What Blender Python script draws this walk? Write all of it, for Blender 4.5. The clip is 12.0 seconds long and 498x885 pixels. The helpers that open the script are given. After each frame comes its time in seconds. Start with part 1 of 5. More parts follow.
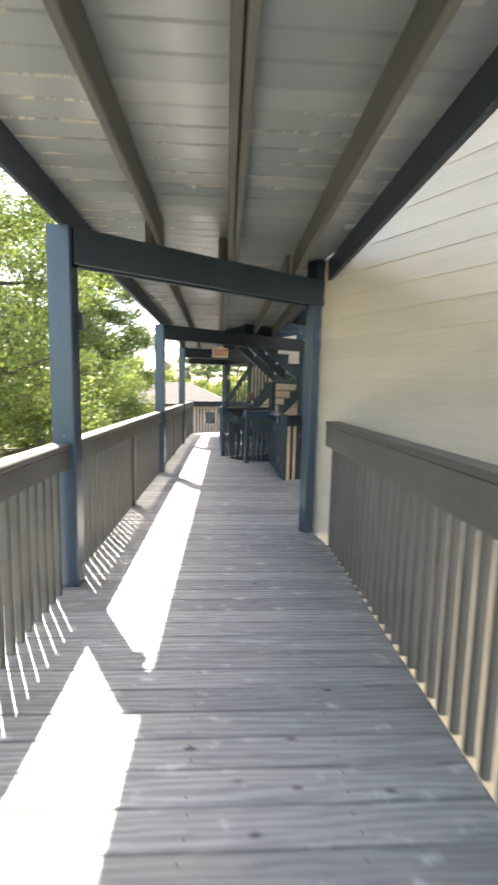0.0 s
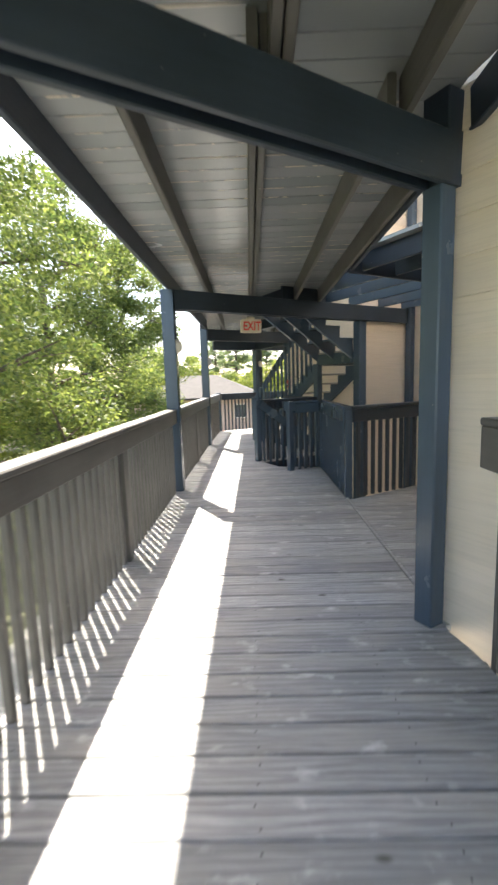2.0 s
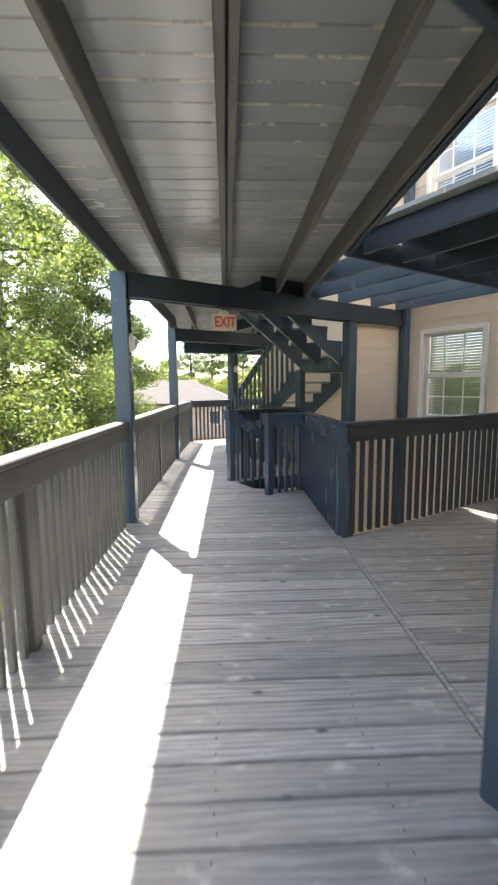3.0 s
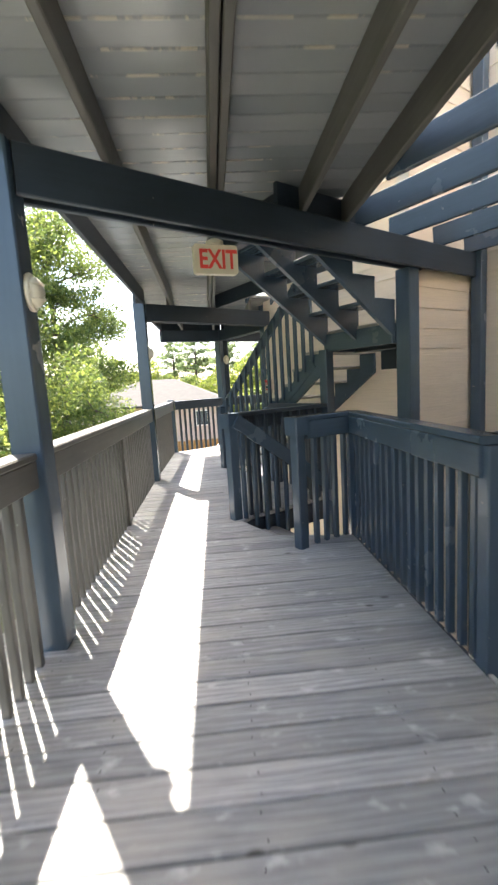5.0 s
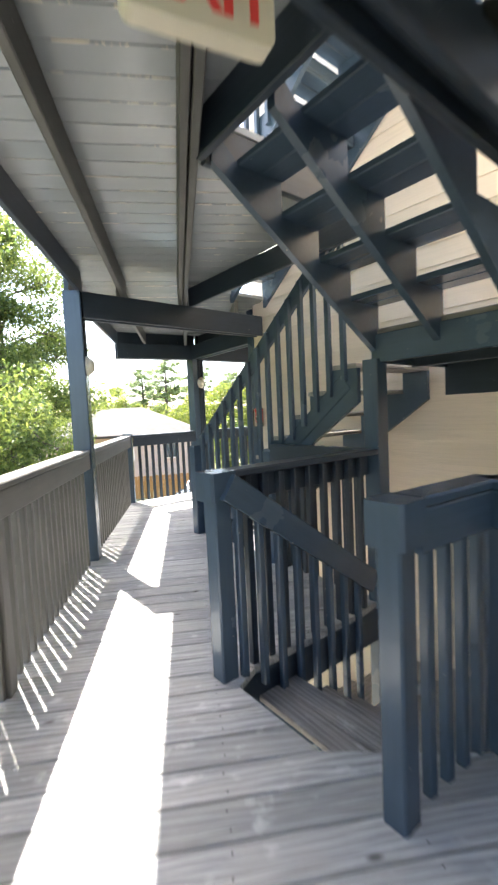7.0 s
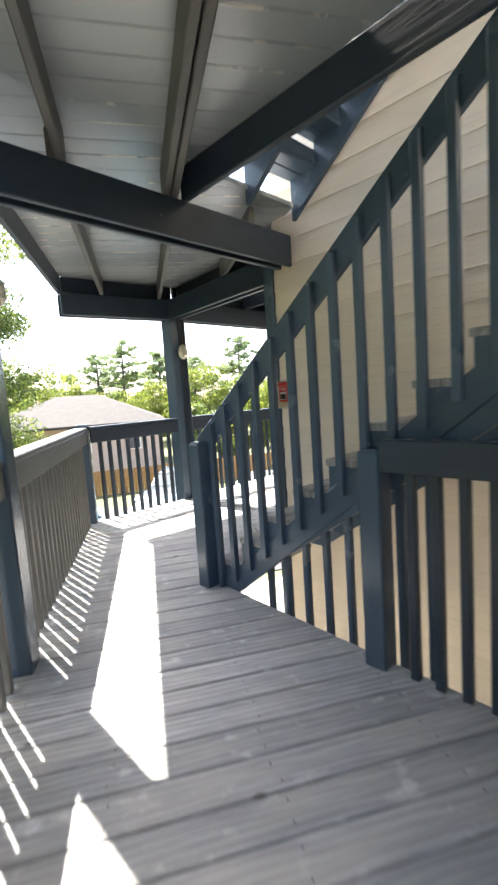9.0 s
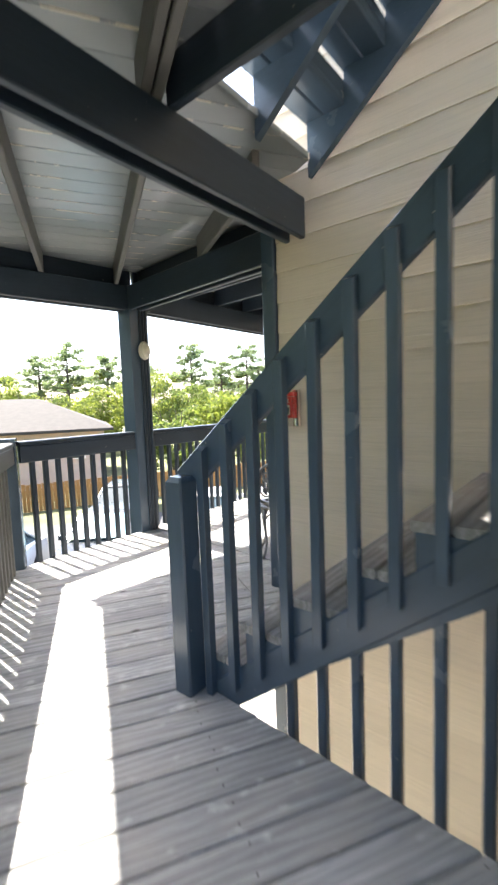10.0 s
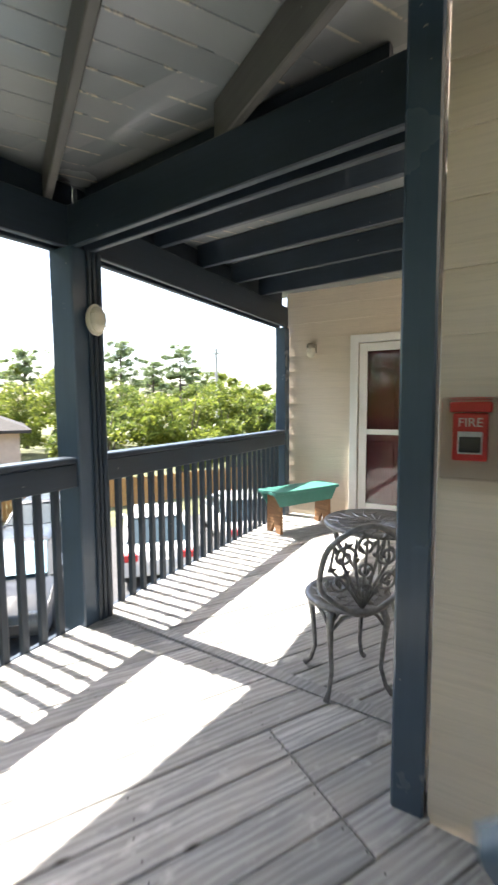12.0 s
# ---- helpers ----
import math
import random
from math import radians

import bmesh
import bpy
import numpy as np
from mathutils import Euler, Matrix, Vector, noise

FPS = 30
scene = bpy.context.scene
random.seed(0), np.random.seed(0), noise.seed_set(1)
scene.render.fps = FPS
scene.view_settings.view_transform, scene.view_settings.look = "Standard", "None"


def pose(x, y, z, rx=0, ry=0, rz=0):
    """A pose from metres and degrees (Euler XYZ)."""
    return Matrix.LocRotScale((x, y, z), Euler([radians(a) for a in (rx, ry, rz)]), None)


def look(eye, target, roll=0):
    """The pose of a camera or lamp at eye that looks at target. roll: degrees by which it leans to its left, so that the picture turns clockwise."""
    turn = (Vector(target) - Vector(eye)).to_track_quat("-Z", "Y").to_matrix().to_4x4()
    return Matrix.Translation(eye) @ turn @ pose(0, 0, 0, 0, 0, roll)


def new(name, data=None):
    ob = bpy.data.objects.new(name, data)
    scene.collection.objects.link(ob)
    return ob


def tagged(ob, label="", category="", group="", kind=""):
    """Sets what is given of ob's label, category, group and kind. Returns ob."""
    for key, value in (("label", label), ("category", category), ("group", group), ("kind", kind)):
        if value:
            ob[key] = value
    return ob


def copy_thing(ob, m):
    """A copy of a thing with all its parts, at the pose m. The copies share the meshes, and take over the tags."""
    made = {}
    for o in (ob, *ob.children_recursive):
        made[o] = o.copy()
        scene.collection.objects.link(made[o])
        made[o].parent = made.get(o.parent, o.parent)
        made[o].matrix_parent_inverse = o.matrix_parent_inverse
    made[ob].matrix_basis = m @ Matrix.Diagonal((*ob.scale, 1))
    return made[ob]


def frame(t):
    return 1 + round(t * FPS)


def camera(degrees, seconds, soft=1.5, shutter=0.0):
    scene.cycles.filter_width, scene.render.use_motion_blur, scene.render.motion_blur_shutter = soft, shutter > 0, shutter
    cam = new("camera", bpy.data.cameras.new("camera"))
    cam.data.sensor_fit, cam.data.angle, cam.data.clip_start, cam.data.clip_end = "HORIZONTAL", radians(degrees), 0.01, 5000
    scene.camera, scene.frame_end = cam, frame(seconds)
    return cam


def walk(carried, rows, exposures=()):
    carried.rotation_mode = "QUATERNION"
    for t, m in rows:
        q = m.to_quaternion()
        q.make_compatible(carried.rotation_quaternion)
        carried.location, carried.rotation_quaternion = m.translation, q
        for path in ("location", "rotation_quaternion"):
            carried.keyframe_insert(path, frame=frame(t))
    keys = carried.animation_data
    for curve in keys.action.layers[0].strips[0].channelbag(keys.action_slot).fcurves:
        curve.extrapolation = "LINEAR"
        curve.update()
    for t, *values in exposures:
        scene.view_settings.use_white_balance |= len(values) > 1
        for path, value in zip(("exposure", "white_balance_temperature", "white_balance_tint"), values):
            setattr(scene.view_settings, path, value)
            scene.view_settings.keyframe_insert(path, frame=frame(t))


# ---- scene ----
cam = camera(59.3, 12.0, soft=2.4, shutter=0.5)
PATH = [
    (0, (0.126, -0.348, 1.468), (0.233, 1.635, 1.231), 1.2),
    (0.5, (0.057, 0.196, 1.446), (-0.06, 2.173, 1.167), -0.5),
    (1, (0.048, 0.705, 1.426), (-0.158, 2.678, 1.172), -1.8),
    (1.5, (0.017, 1.257, 1.423), (-0.308, 3.213, 1.157), -1.7),
    (2, (0.035, 1.746, 1.391), (-0.001, 3.727, 1.115), -1.9),
    (2.5, (0.077, 2.282, 1.415), (0.104, 4.267, 1.166), -0.4),
    (4.5, (0.023, 4.453, 1.354), (0.271, 6.42, 1.086), -2.0),
    (5, (-0.052, 5.061, 1.351), (0.079, 7.039, 1.083), -3.5),
    (5.5, (-0.027, 5.542, 1.324), (0.404, 7.469, 1.007), -4.0),
    (6, (-0.063, 6.094, 1.357), (0.189, 8.073, 1.212), -2.5),
    (6.5, (-0.086, 6.615, 1.336), (0.233, 8.582, 1.157), -3.1),
    (7, (-0.066, 7.183, 1.358), (0.207, 9.159, 1.218), -2.7),
    (9, (-0.323, 9.231, 1.294), (0.123, 11.169, 1.08), -4.0),
    (9.5, (-0.331, 9.788, 1.337), (0.056, 11.743, 1.163), -2.6),
    (10, (-0.358, 10.247, 1.323), (0.315, 12.122, 1.143), -2.1),
    (10.5, (-0.308, 10.782, 1.378), (0.24, 12.701, 1.244), -0.5),
    (11, (-0.364, 11.229, 1.392), (0.285, 13.114, 1.234), -0.9),
    (11.5, (-0.31, 11.698, 1.372), (0.477, 13.527, 1.184), -1.0),
    (12, (-0.306, 12.101, 1.381), (0.665, 13.841, 1.209), -0.4),
]
EXPOSURES = [(0.0, 2.62, 7000, 10), (1.0, 2.32, 7000, 10), (2.5, 2.5, 6850, 10), (5.5, 2.72, 6750, 10), (7.0, 2.88, 6600, 10), (9.5, 2.58, 6600, 10), (11.0, 2.62, 6600, 10), (12.0, 2.28, 6600, 10)]
walk(cam, [(t, look(eye, target, roll)) for t, eye, target, roll in PATH], EXPOSURES)

# ---- world and light ----
SUN_FROM = Vector((-0.305, 0.512, 1.0))
world = bpy.data.worlds.new("sky")
world.use_nodes = True
scene.world = world
wn = world.node_tree
sky = wn.nodes.new("ShaderNodeTexSky")
sky.sky_type, sky.sun_disc = "NISHITA", False
sky.sun_elevation = math.atan2(1.0, math.hypot(SUN_FROM.x, SUN_FROM.y))
sky.sun_rotation = math.atan2(SUN_FROM.x, SUN_FROM.y) % (2 * math.pi)
sky.dust_density, sky.air_density = 2.5, 1.0
wn.links.new(sky.outputs[0], wn.nodes["Background"].inputs[0])
wn.nodes["Background"].inputs[1].default_value = 0.148
sun = new("sun", bpy.data.lights.new("sun", "SUN"))
sun.data.energy, sun.data.angle, sun.data.color = 4.8, radians(0.6), (1.0, 0.95, 0.87)
sun.matrix_world = look(SUN_FROM * 10, (0, 0, 0))

# ---- materials ----


class Mat:
    """A node material in the making."""

    def __init__(self, name, rough=0.6, metal=0.0):
        self.m = bpy.data.materials.new(name)
        self.m.use_nodes = True
        self.t = self.m.node_tree
        self.b = self.t.nodes["Principled BSDF"]
        self.b.inputs["Roughness"].default_value = rough
        self.b.inputs["Metallic"].default_value = metal

    def node(self, kind, **values):
        n = self.t.nodes.new(kind)
        for k, v in values.items():
            n.inputs[k.replace("_", " ")].default_value = v
        return n

    def link(self, a, b):
        self.t.links.new(a, b)

    def coords(self, scale, spread=True):
        """Object coordinates, stretched, and shifted from piece to piece."""
        c = self.node("ShaderNodeTexCoord")
        mp = self.node("ShaderNodeMapping")
        mp.inputs["Scale"].default_value = scale
        self.link(c.outputs["Object"], mp.inputs["Vector"])
        if spread:
            info = self.node("ShaderNodeObjectInfo")
            mul = self.node("ShaderNodeVectorMath")
            mul.operation = "MULTIPLY"
            mul.inputs[1].default_value = (37.0, 53.0, 71.0)
            self.link(info.outputs["Random"], mul.inputs[0])
            self.link(mul.outputs[0], mp.inputs["Location"])
        return mp.outputs[0]

    def noise(self, vec, scale, detail=4.0, rough=0.55, twist=0.0):
        n = self.node("ShaderNodeTexNoise", Scale=scale, Detail=detail, Roughness=rough, Distortion=twist)
        self.link(vec, n.inputs["Vector"])
        return n.outputs[0]

    def ramp(self, fac, stops):
        r = self.node("ShaderNodeValToRGB")
        e = r.color_ramp.elements
        while len(e) < len(stops):
            e.new(0.5)
        for k, (p, c) in zip(e, stops):
            k.position, k.color = p, (*c, 1)
        self.link(fac, r.inputs[0])
        return r.outputs[0]

    def mix(self, fac, a, b, mode="MIX"):
        n = self.t.nodes.new("ShaderNodeMix")
        n.data_type, n.blend_type = "RGBA", mode
        for v, s in ((fac, n.inputs[0]), (a, n.inputs[6]), (b, n.inputs[7])):
            if isinstance(v, (int, float)):
                s.default_value = v
            elif isinstance(v, tuple):
                s.default_value = (*v, 1)
            else:
                self.link(v, s)
        return n.outputs[2]

    def color(self, c):
        if isinstance(c, tuple):
            self.b.inputs["Base Color"].default_value = (*c, 1)
        else:
            self.link(c, self.b.inputs["Base Color"])
        return self

    def bump(self, h, strength=0.3, distance=0.004):
        n = self.node("ShaderNodeBump", Strength=strength, Distance=distance)
        self.link(h, n.inputs["Height"])
        self.link(n.outputs[0], self.b.inputs["Normal"])
        return self

    def roughness(self, fac, lo, hi):
        r = self.node("ShaderNodeMapRange")
        r.inputs["To Min"].default_value, r.inputs["To Max"].default_value = lo, hi
        self.link(fac, r.inputs[0])
        self.link(r.outputs[0], self.b.inputs["Roughness"])
        return self

    def tone(self):
        return self.node("ShaderNodeObjectInfo").outputs["Random"]

    def island(self):
        return self.node("ShaderNodeNewGeometry").outputs["Random Per Island"]


def painted(name, col, rough=0.45, worn=0.25, chips=(0.3, 0.3, 0.28)):
    """Brushed paint over timber: grain shows through, blotches, small chips."""
    m = Mat(name, rough)
    along = m.coords((40, 2.5, 40))
    blot = m.noise(m.coords((1, 1, 1)), 2.3, 5)
    grain = m.noise(along, 1.0, 5)
    dark = tuple(c * (1 - worn) for c in col)
    light = tuple(min(1, c * (1 + worn * 1.2)) for c in col)
    base = m.ramp(blot, [(0.3, dark), (0.7, light)])
    base = m.mix(0.25, base, m.ramp(grain, [(0.35, dark), (0.65, light)]))
    chip = m.ramp(m.noise(m.coords((1, 1, 1)), 38, 3), [(0.74, (0, 0, 0)), (0.76, (1, 1, 1))])
    base = m.mix(chip, base, chips)
    return m.color(base).bump(grain, 0.35, 0.003).roughness(blot, rough - 0.03, rough + 0.07).m


def weathered(name, lo, hi, warm, rough=0.75):
    """Grey weathered plank: long grain, cathedral figure, knots, stains, nail-brown traces."""
    m = Mat(name, rough)
    v = m.coords((9, 0.8, 9))
    wave = m.node("ShaderNodeTexWave", Scale=1.1, Distortion=11.0, Detail=3.0, Detail_Scale=1.2)
    wave.bands_direction = "X"
    m.link(v, wave.inputs["Vector"])
    fine = m.noise(m.coords((150, 4, 150)), 1.0, 6, 0.7)
    blot = m.noise(m.coords((3.5, 1.4, 3.5)), 1.6, 5)
    vor = m.node("ShaderNodeTexVoronoi", Scale=1.0)
    m.link(m.coords((5.5, 2.4, 5.5)), vor.inputs["Vector"])
    knot = m.ramp(vor.outputs["Distance"], [(0.035, (1, 1, 1)), (0.085, (0, 0, 0))])
    base = m.ramp(m.tone(), [(0.0, lo), (0.55, tuple((a + b) / 2 for a, b in zip(lo, hi))), (1.0, hi)])
    base = m.mix(m.ramp(wave.outputs[1], [(0.25, (0.5,) * 3), (0.7, (0, 0, 0))]), base, tuple(c * 0.5 for c in lo))
    base = m.mix(m.ramp(fine, [(0.35, (0.65,) * 3), (0.6, (0, 0, 0))]), base, tuple(c * 0.45 for c in lo))
    base = m.mix(m.ramp(blot, [(0.45, (0, 0, 0)), (0.7, (0.6,) * 3)]), base, warm)
    base = m.mix(m.ramp(m.noise(m.coords((6, 3, 6)), 2.2, 4), [(0.6, (0, 0, 0)), (0.75, (0.45,) * 3)]), base, tuple(min(1, c * 1.5) for c in hi))
    base = m.mix(knot, base, tuple(c * 0.25 for c in warm))
    return m.color(base).bump(m.mix(0.25, fine, wave.outputs[1]), 0.6, 0.003).roughness(blot, rough - 0.15, rough + 0.12).m


def plain(name, col, rough=0.5, metal=0.0, vary=0.12, scale=6.0):
    m = Mat(name, rough, metal)
    n = m.noise(m.coords((1, 1, 1)), scale, 5)
    m.color(m.ramp(n, [(0.3, tuple(c * (1 - vary) for c in col)), (0.7, tuple(min(1, c * (1 + vary)) for c in col))]))
    return m.bump(n, 0.1, 0.002).roughness(n, max(0.03, rough - 0.06), rough + 0.08).m


def foliage(name, a, b, c):
    m = Mat(name, 0.45)
    m.color(m.ramp(m.island(), [(0.0, a), (0.5, b), (1.0, c)]))
    m.b.inputs["Transmission Weight"].default_value = 0.0
    tr = m.node("ShaderNodeBsdfTranslucent")
    m.link(m.ramp(m.island(), [(0.0, tuple(x * 1.3 for x in a)), (1.0, tuple(x * 1.5 for x in c))]), tr.inputs["Color"])
    ms = m.node("ShaderNodeMixShader")
    ms.inputs[0].default_value = 0.55
    m.link(m.b.outputs[0], ms.inputs[1])
    m.link(tr.outputs[0], ms.inputs[2])
    m.link(ms.outputs[0], m.t.nodes["Material Output"].inputs["Surface"])
    return m.m


def siding_paint(name, col):
    """Fibre-cement lap board: embossed wood grain, faint streaks."""
    m = Mat(name, 0.55)
    grain = m.noise(m.coords((70, 2.2, 70)), 1.0, 6, 0.65, 0.6)
    blot = m.noise(m.coords((1, 0.5, 1)), 1.3, 5)
    base = m.ramp(blot, [(0.25, tuple(c * 0.9 for c in col)), (0.75, tuple(c * 1.06 for c in col))])
    base = m.mix(m.ramp(grain, [(0.3, (0.4,) * 3), (0.55, (0, 0, 0))]), base, tuple(c * 0.75 for c in col))
    return m.color(base).bump(grain, 0.8, 0.004).m


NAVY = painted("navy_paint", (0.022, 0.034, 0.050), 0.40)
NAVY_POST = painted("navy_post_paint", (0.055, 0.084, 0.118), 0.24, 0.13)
GREY_RAIL = painted("grey_rail_paint", (0.105, 0.10, 0.092), 0.45, 0.25)
JOIST = painted("joist_paint", (0.100, 0.098, 0.090), 0.5, 0.25)
CEIL = None
DECK = weathered("deck_wood", (0.325, 0.330, 0.333), (0.57, 0.57, 0.565), (0.41, 0.39, 0.355))
TREAD = weathered("tread_wood", (0.27, 0.26, 0.25), (0.40, 0.385, 0.37), (0.33, 0.295, 0.25))
SIDING = siding_paint("siding_paint", (0.71, 0.61, 0.49))
WHITE = painted("white_trim_paint", (0.78, 0.77, 0.74), 0.4, 0.06, (0.6, 0.58, 0.55))
RAW = weathered("raw_bench_wood", (0.30, 0.15, 0.07), (0.42, 0.24, 0.12), (0.3, 0.16, 0.08))
TEAL = painted("teal_paint", (0.055, 0.21, 0.175), 0.45, 0.2, (0.3, 0.25, 0.2))
ALU = plain("cast_metal", (0.23, 0.23, 0.235), 0.42, 0.75, 0.3, 30)
CREAM = plain("cream_plastic", (0.66, 0.60, 0.47), 0.4, 0, 0.08)
BACKING = plain("beige_backing", (0.55, 0.45, 0.36), 0.45, 0, 0.1)
REDP = plain("red_plastic", (0.62, 0.03, 0.03), 0.35, 0, 0.1)
REDL = plain("red_letter", (0.75, 0.06, 0.05), 0.45, 0, 0.1)
MAROON = painted("maroon_paint", (0.16, 0.012, 0.014), 0.4, 0.15, (0.2, 0.03, 0.03))
BLACK = plain("black_plastic", (0.02, 0.02, 0.022), 0.45)
GALV = plain("galvanised_steel", (0.42, 0.43, 0.44), 0.4, 0.9, 0.2, 20)
BRONZE = plain("bronze_fitting", (0.28, 0.24, 0.19), 0.4, 0.5)
BARK = plain("bark", (0.09, 0.07, 0.055), 0.9, 0, 0.5, 9)
CONCRETE = plain("concrete", (0.46, 0.43, 0.38), 0.85, 0, 0.15, 2)
ASPHALT = plain("asphalt", (0.075, 0.075, 0.078), 0.9, 0, 0.25, 5)
GRASS = plain("grass", (0.11, 0.115, 0.05), 0.9, 0, 0.45, 1.2)
FENCE = weathered("fence_cedar", (0.42, 0.20, 0.06), (0.55, 0.28, 0.09), (0.4, 0.2, 0.07))
STUCCO = plain("stucco", (0.52, 0.42, 0.36), 0.85, 0, 0.08, 4)
SHINGLE = plain("shingle", (0.048, 0.043, 0.039), 0.9, 0, 0.25, 3)
LEAF_OAK = foliage("oak_leaf", (0.050, 0.085, 0.020), (0.095, 0.140, 0.030), (0.17, 0.20, 0.045))
LEAF_YEL = foliage("yellow_green_leaf", (0.075, 0.11, 0.016), (0.13, 0.17, 0.024), (0.20, 0.225, 0.04))
# needles paled in the colour itself, for the haze over distance
LEAF_PINE_HAZY = foliage("hazy_pine_needles", (0.10, 0.14, 0.07), (0.14, 0.19, 0.085), (0.19, 0.235, 0.10))
RUBBER = plain("rubber", (0.018, 0.018, 0.019), 0.8)
WHITE_CAR = plain("white_car_paint", (0.75, 0.75, 0.74), 0.2, 0, 0.03)
SILVER_CAR = plain("silver_car_paint", (0.42, 0.44, 0.46), 0.25, 0.5, 0.04)
DARK_CAR = plain("dark_car_paint", (0.05, 0.055, 0.06), 0.22, 0.2, 0.05)


PLANK_PITCH = 0.155


def ceiling_mat():
    m = Mat("ceiling_board_paint", 0.5)
    info = m.island()
    grain = m.noise(m.coords((2.5, 60, 40), False), 1.0, 5)
    blot = m.noise(m.coords((1, 1, 1), False), 1.7, 5)
    base = m.ramp(info, [(0.0, (0.24, 0.262, 0.27)), (1.0, (0.33, 0.345, 0.345))])
    base = m.mix(m.ramp(blot, [(0.4, (0, 0, 0)), (0.75, (0.5,) * 3)]), base, (0.22, 0.24, 0.25))
    # pale cream broken streaks along one edge of each board
    c = m.node("ShaderNodeTexCoord")
    sep = m.node("ShaderNodeSeparateXYZ")
    m.link(c.outputs["Object"], sep.inputs[0])
    shift = m.node("ShaderNodeMath")
    shift.operation = "ADD"
    shift.inputs[1].default_value = 5.0 + 40 * PLANK_PITCH
    m.link(sep.outputs["Y"], shift.inputs[0])
    saw = m.node("ShaderNodeMath")
    saw.operation = "MODULO"
    saw.inputs[1].default_value = PLANK_PITCH
    m.link(shift.outputs[0], saw.inputs[0])
    part_of = m.node("ShaderNodeMath")
    part_of.operation = "DIVIDE"
    part_of.inputs[1].default_value = PLANK_PITCH
    m.link(saw.outputs[0], part_of.inputs[0])
    edge = m.ramp(part_of.outputs[0], [(0.0, (1, 1, 1)), (0.05, (0.9,) * 3), (0.10, (0, 0, 0)), (1.0, (0, 0, 0))])
    streak_break = m.ramp(m.noise(m.coords((1, 1, 1), False), 5.5, 6, 0.7), [(0.49, (0, 0, 0)), (0.53, (1, 1, 1))])
    patch = m.ramp(m.noise(m.coords((1, 1, 1), False), 0.9, 2), [(0.46, (0, 0, 0)), (0.55, (1, 1, 1))])
    base = m.mix(m.mix(1.0, m.mix(1.0, edge, streak_break, "MULTIPLY"), patch, "MULTIPLY"), base, (0.66, 0.58, 0.44))
    m.b.inputs["Specular IOR Level"].default_value = 1.0
    return m.color(base).bump(grain, 0.25, 0.003).roughness(blot, 0.16, 0.32).m


CEIL = ceiling_mat()


def glass_mat(name, tint, rough=0.02):
    m = Mat(name, rough)
    m.color(tint)
    m.b.inputs["Transmission Weight"].default_value = 1.0
    m.b.inputs["IOR"].default_value = 1.45
    return m.m


GLASS = glass_mat("window_glass", (0.85, 0.9, 0.9))
CLEAR = glass_mat("clear_cover", (0.97, 0.95, 0.93), 0.08)
CAR_GLASS = plain("car_glass", (0.03, 0.05, 0.06), 0.06, 0, 0.1)
# blue of the reflected sky, painted as the windscreen's own colour
SKY_SHEET = plain("windshield_sky_reflection", (0.16, 0.32, 0.40), 0.15, 0, 0.15)

# ---- building blocks ----
PLACE = {}
MESHES = {}
UP = Vector((0, 0, 1))


def thing(name, at, label, category, group="", kind=""):
    ob = new(name)
    ob.empty_display_size = 0.1
    ob.matrix_basis = Matrix.Translation(at)
    PLACE[ob.name] = Matrix.Translation(at)
    return tagged(ob, label, category, group, kind)


def attach(ob, m, parent=None, label=""):
    ob.matrix_basis = m
    PLACE[ob.name] = m.copy()
    if parent:
        ob.parent = parent
        ob.matrix_parent_inverse = PLACE[parent.name].inverted()
    return tagged(ob, label)


def mesh_of(bm, name, mat, smooth=False):
    me = bpy.data.meshes.new(name)
    bmesh.ops.recalc_face_normals(bm, faces=bm.faces)
    bm.to_mesh(me)
    bm.free()
    if smooth:
        for p in me.polygons:
            p.use_smooth = True
    me.materials.append(mat)
    return me


def part(name, bm, mat, parent=None, label="", m=None, smooth=False):
    return attach(new(name, mesh_of(bm, name, mat, smooth)), m or Matrix(), parent, label)


def prism(bm, loop0, loop1):
    a = [bm.verts.new(p) for p in loop0]
    b = [bm.verts.new(p) for p in loop1]
    n = len(a)
    for i in range(n):
        bm.faces.new((a[i], a[(i + 1) % n], b[(i + 1) % n], b[i]))
    bm.faces.new(a[::-1])
    bm.faces.new(b)


def bar_loop(w, h, c, y):
    x, z = w / 2, h / 2
    return [(-x + c, y, -z), (x - c, y, -z), (x, y, -z + c), (x, y, z - c), (x - c, y, z), (-x + c, y, z), (-x, y, z - c), (-x, y, -z + c)]


def bar_mesh(length, w, h, mat, c=0.006):
    key = (round(length, 3), w, h, mat.name, c)
    if key not in MESHES:
        bm = bmesh.new()
        prism(bm, bar_loop(w, h, c, 0), bar_loop(w, h, c, length))
        MESHES[key] = mesh_of(bm, "bar", mat)
    return MESHES[key]


def aim(p0, p1, up=UP):
    """A frame at p0 with y towards p1 and z near up."""
    y = (Vector(p1) - Vector(p0)).normalized()
    x = y.cross(up)
    x = x.normalized() if x.length > 1e-4 else Vector((1, 0, 0))
    z = x.cross(y)
    m = Matrix((x, y, z)).transposed().to_4x4()
    m.translation = p0
    return m


def bar(name, p0, p1, w, h, mat, parent=None, label="", c=0.006, up=UP):
    """A timber from p0 to p1, w wide and h high, with eased edges."""
    L = (Vector(p1) - Vector(p0)).length
    return attach(new(name, bar_mesh(L, w, h, mat, c)), aim(p0, p1, up), parent, label)


ACROSS = Vector((0.857, 0.515, 0)).normalized()   # the buildings' own grid, turned from the walkway
ALONG = Vector((-ACROSS.y, ACROSS.x, 0))


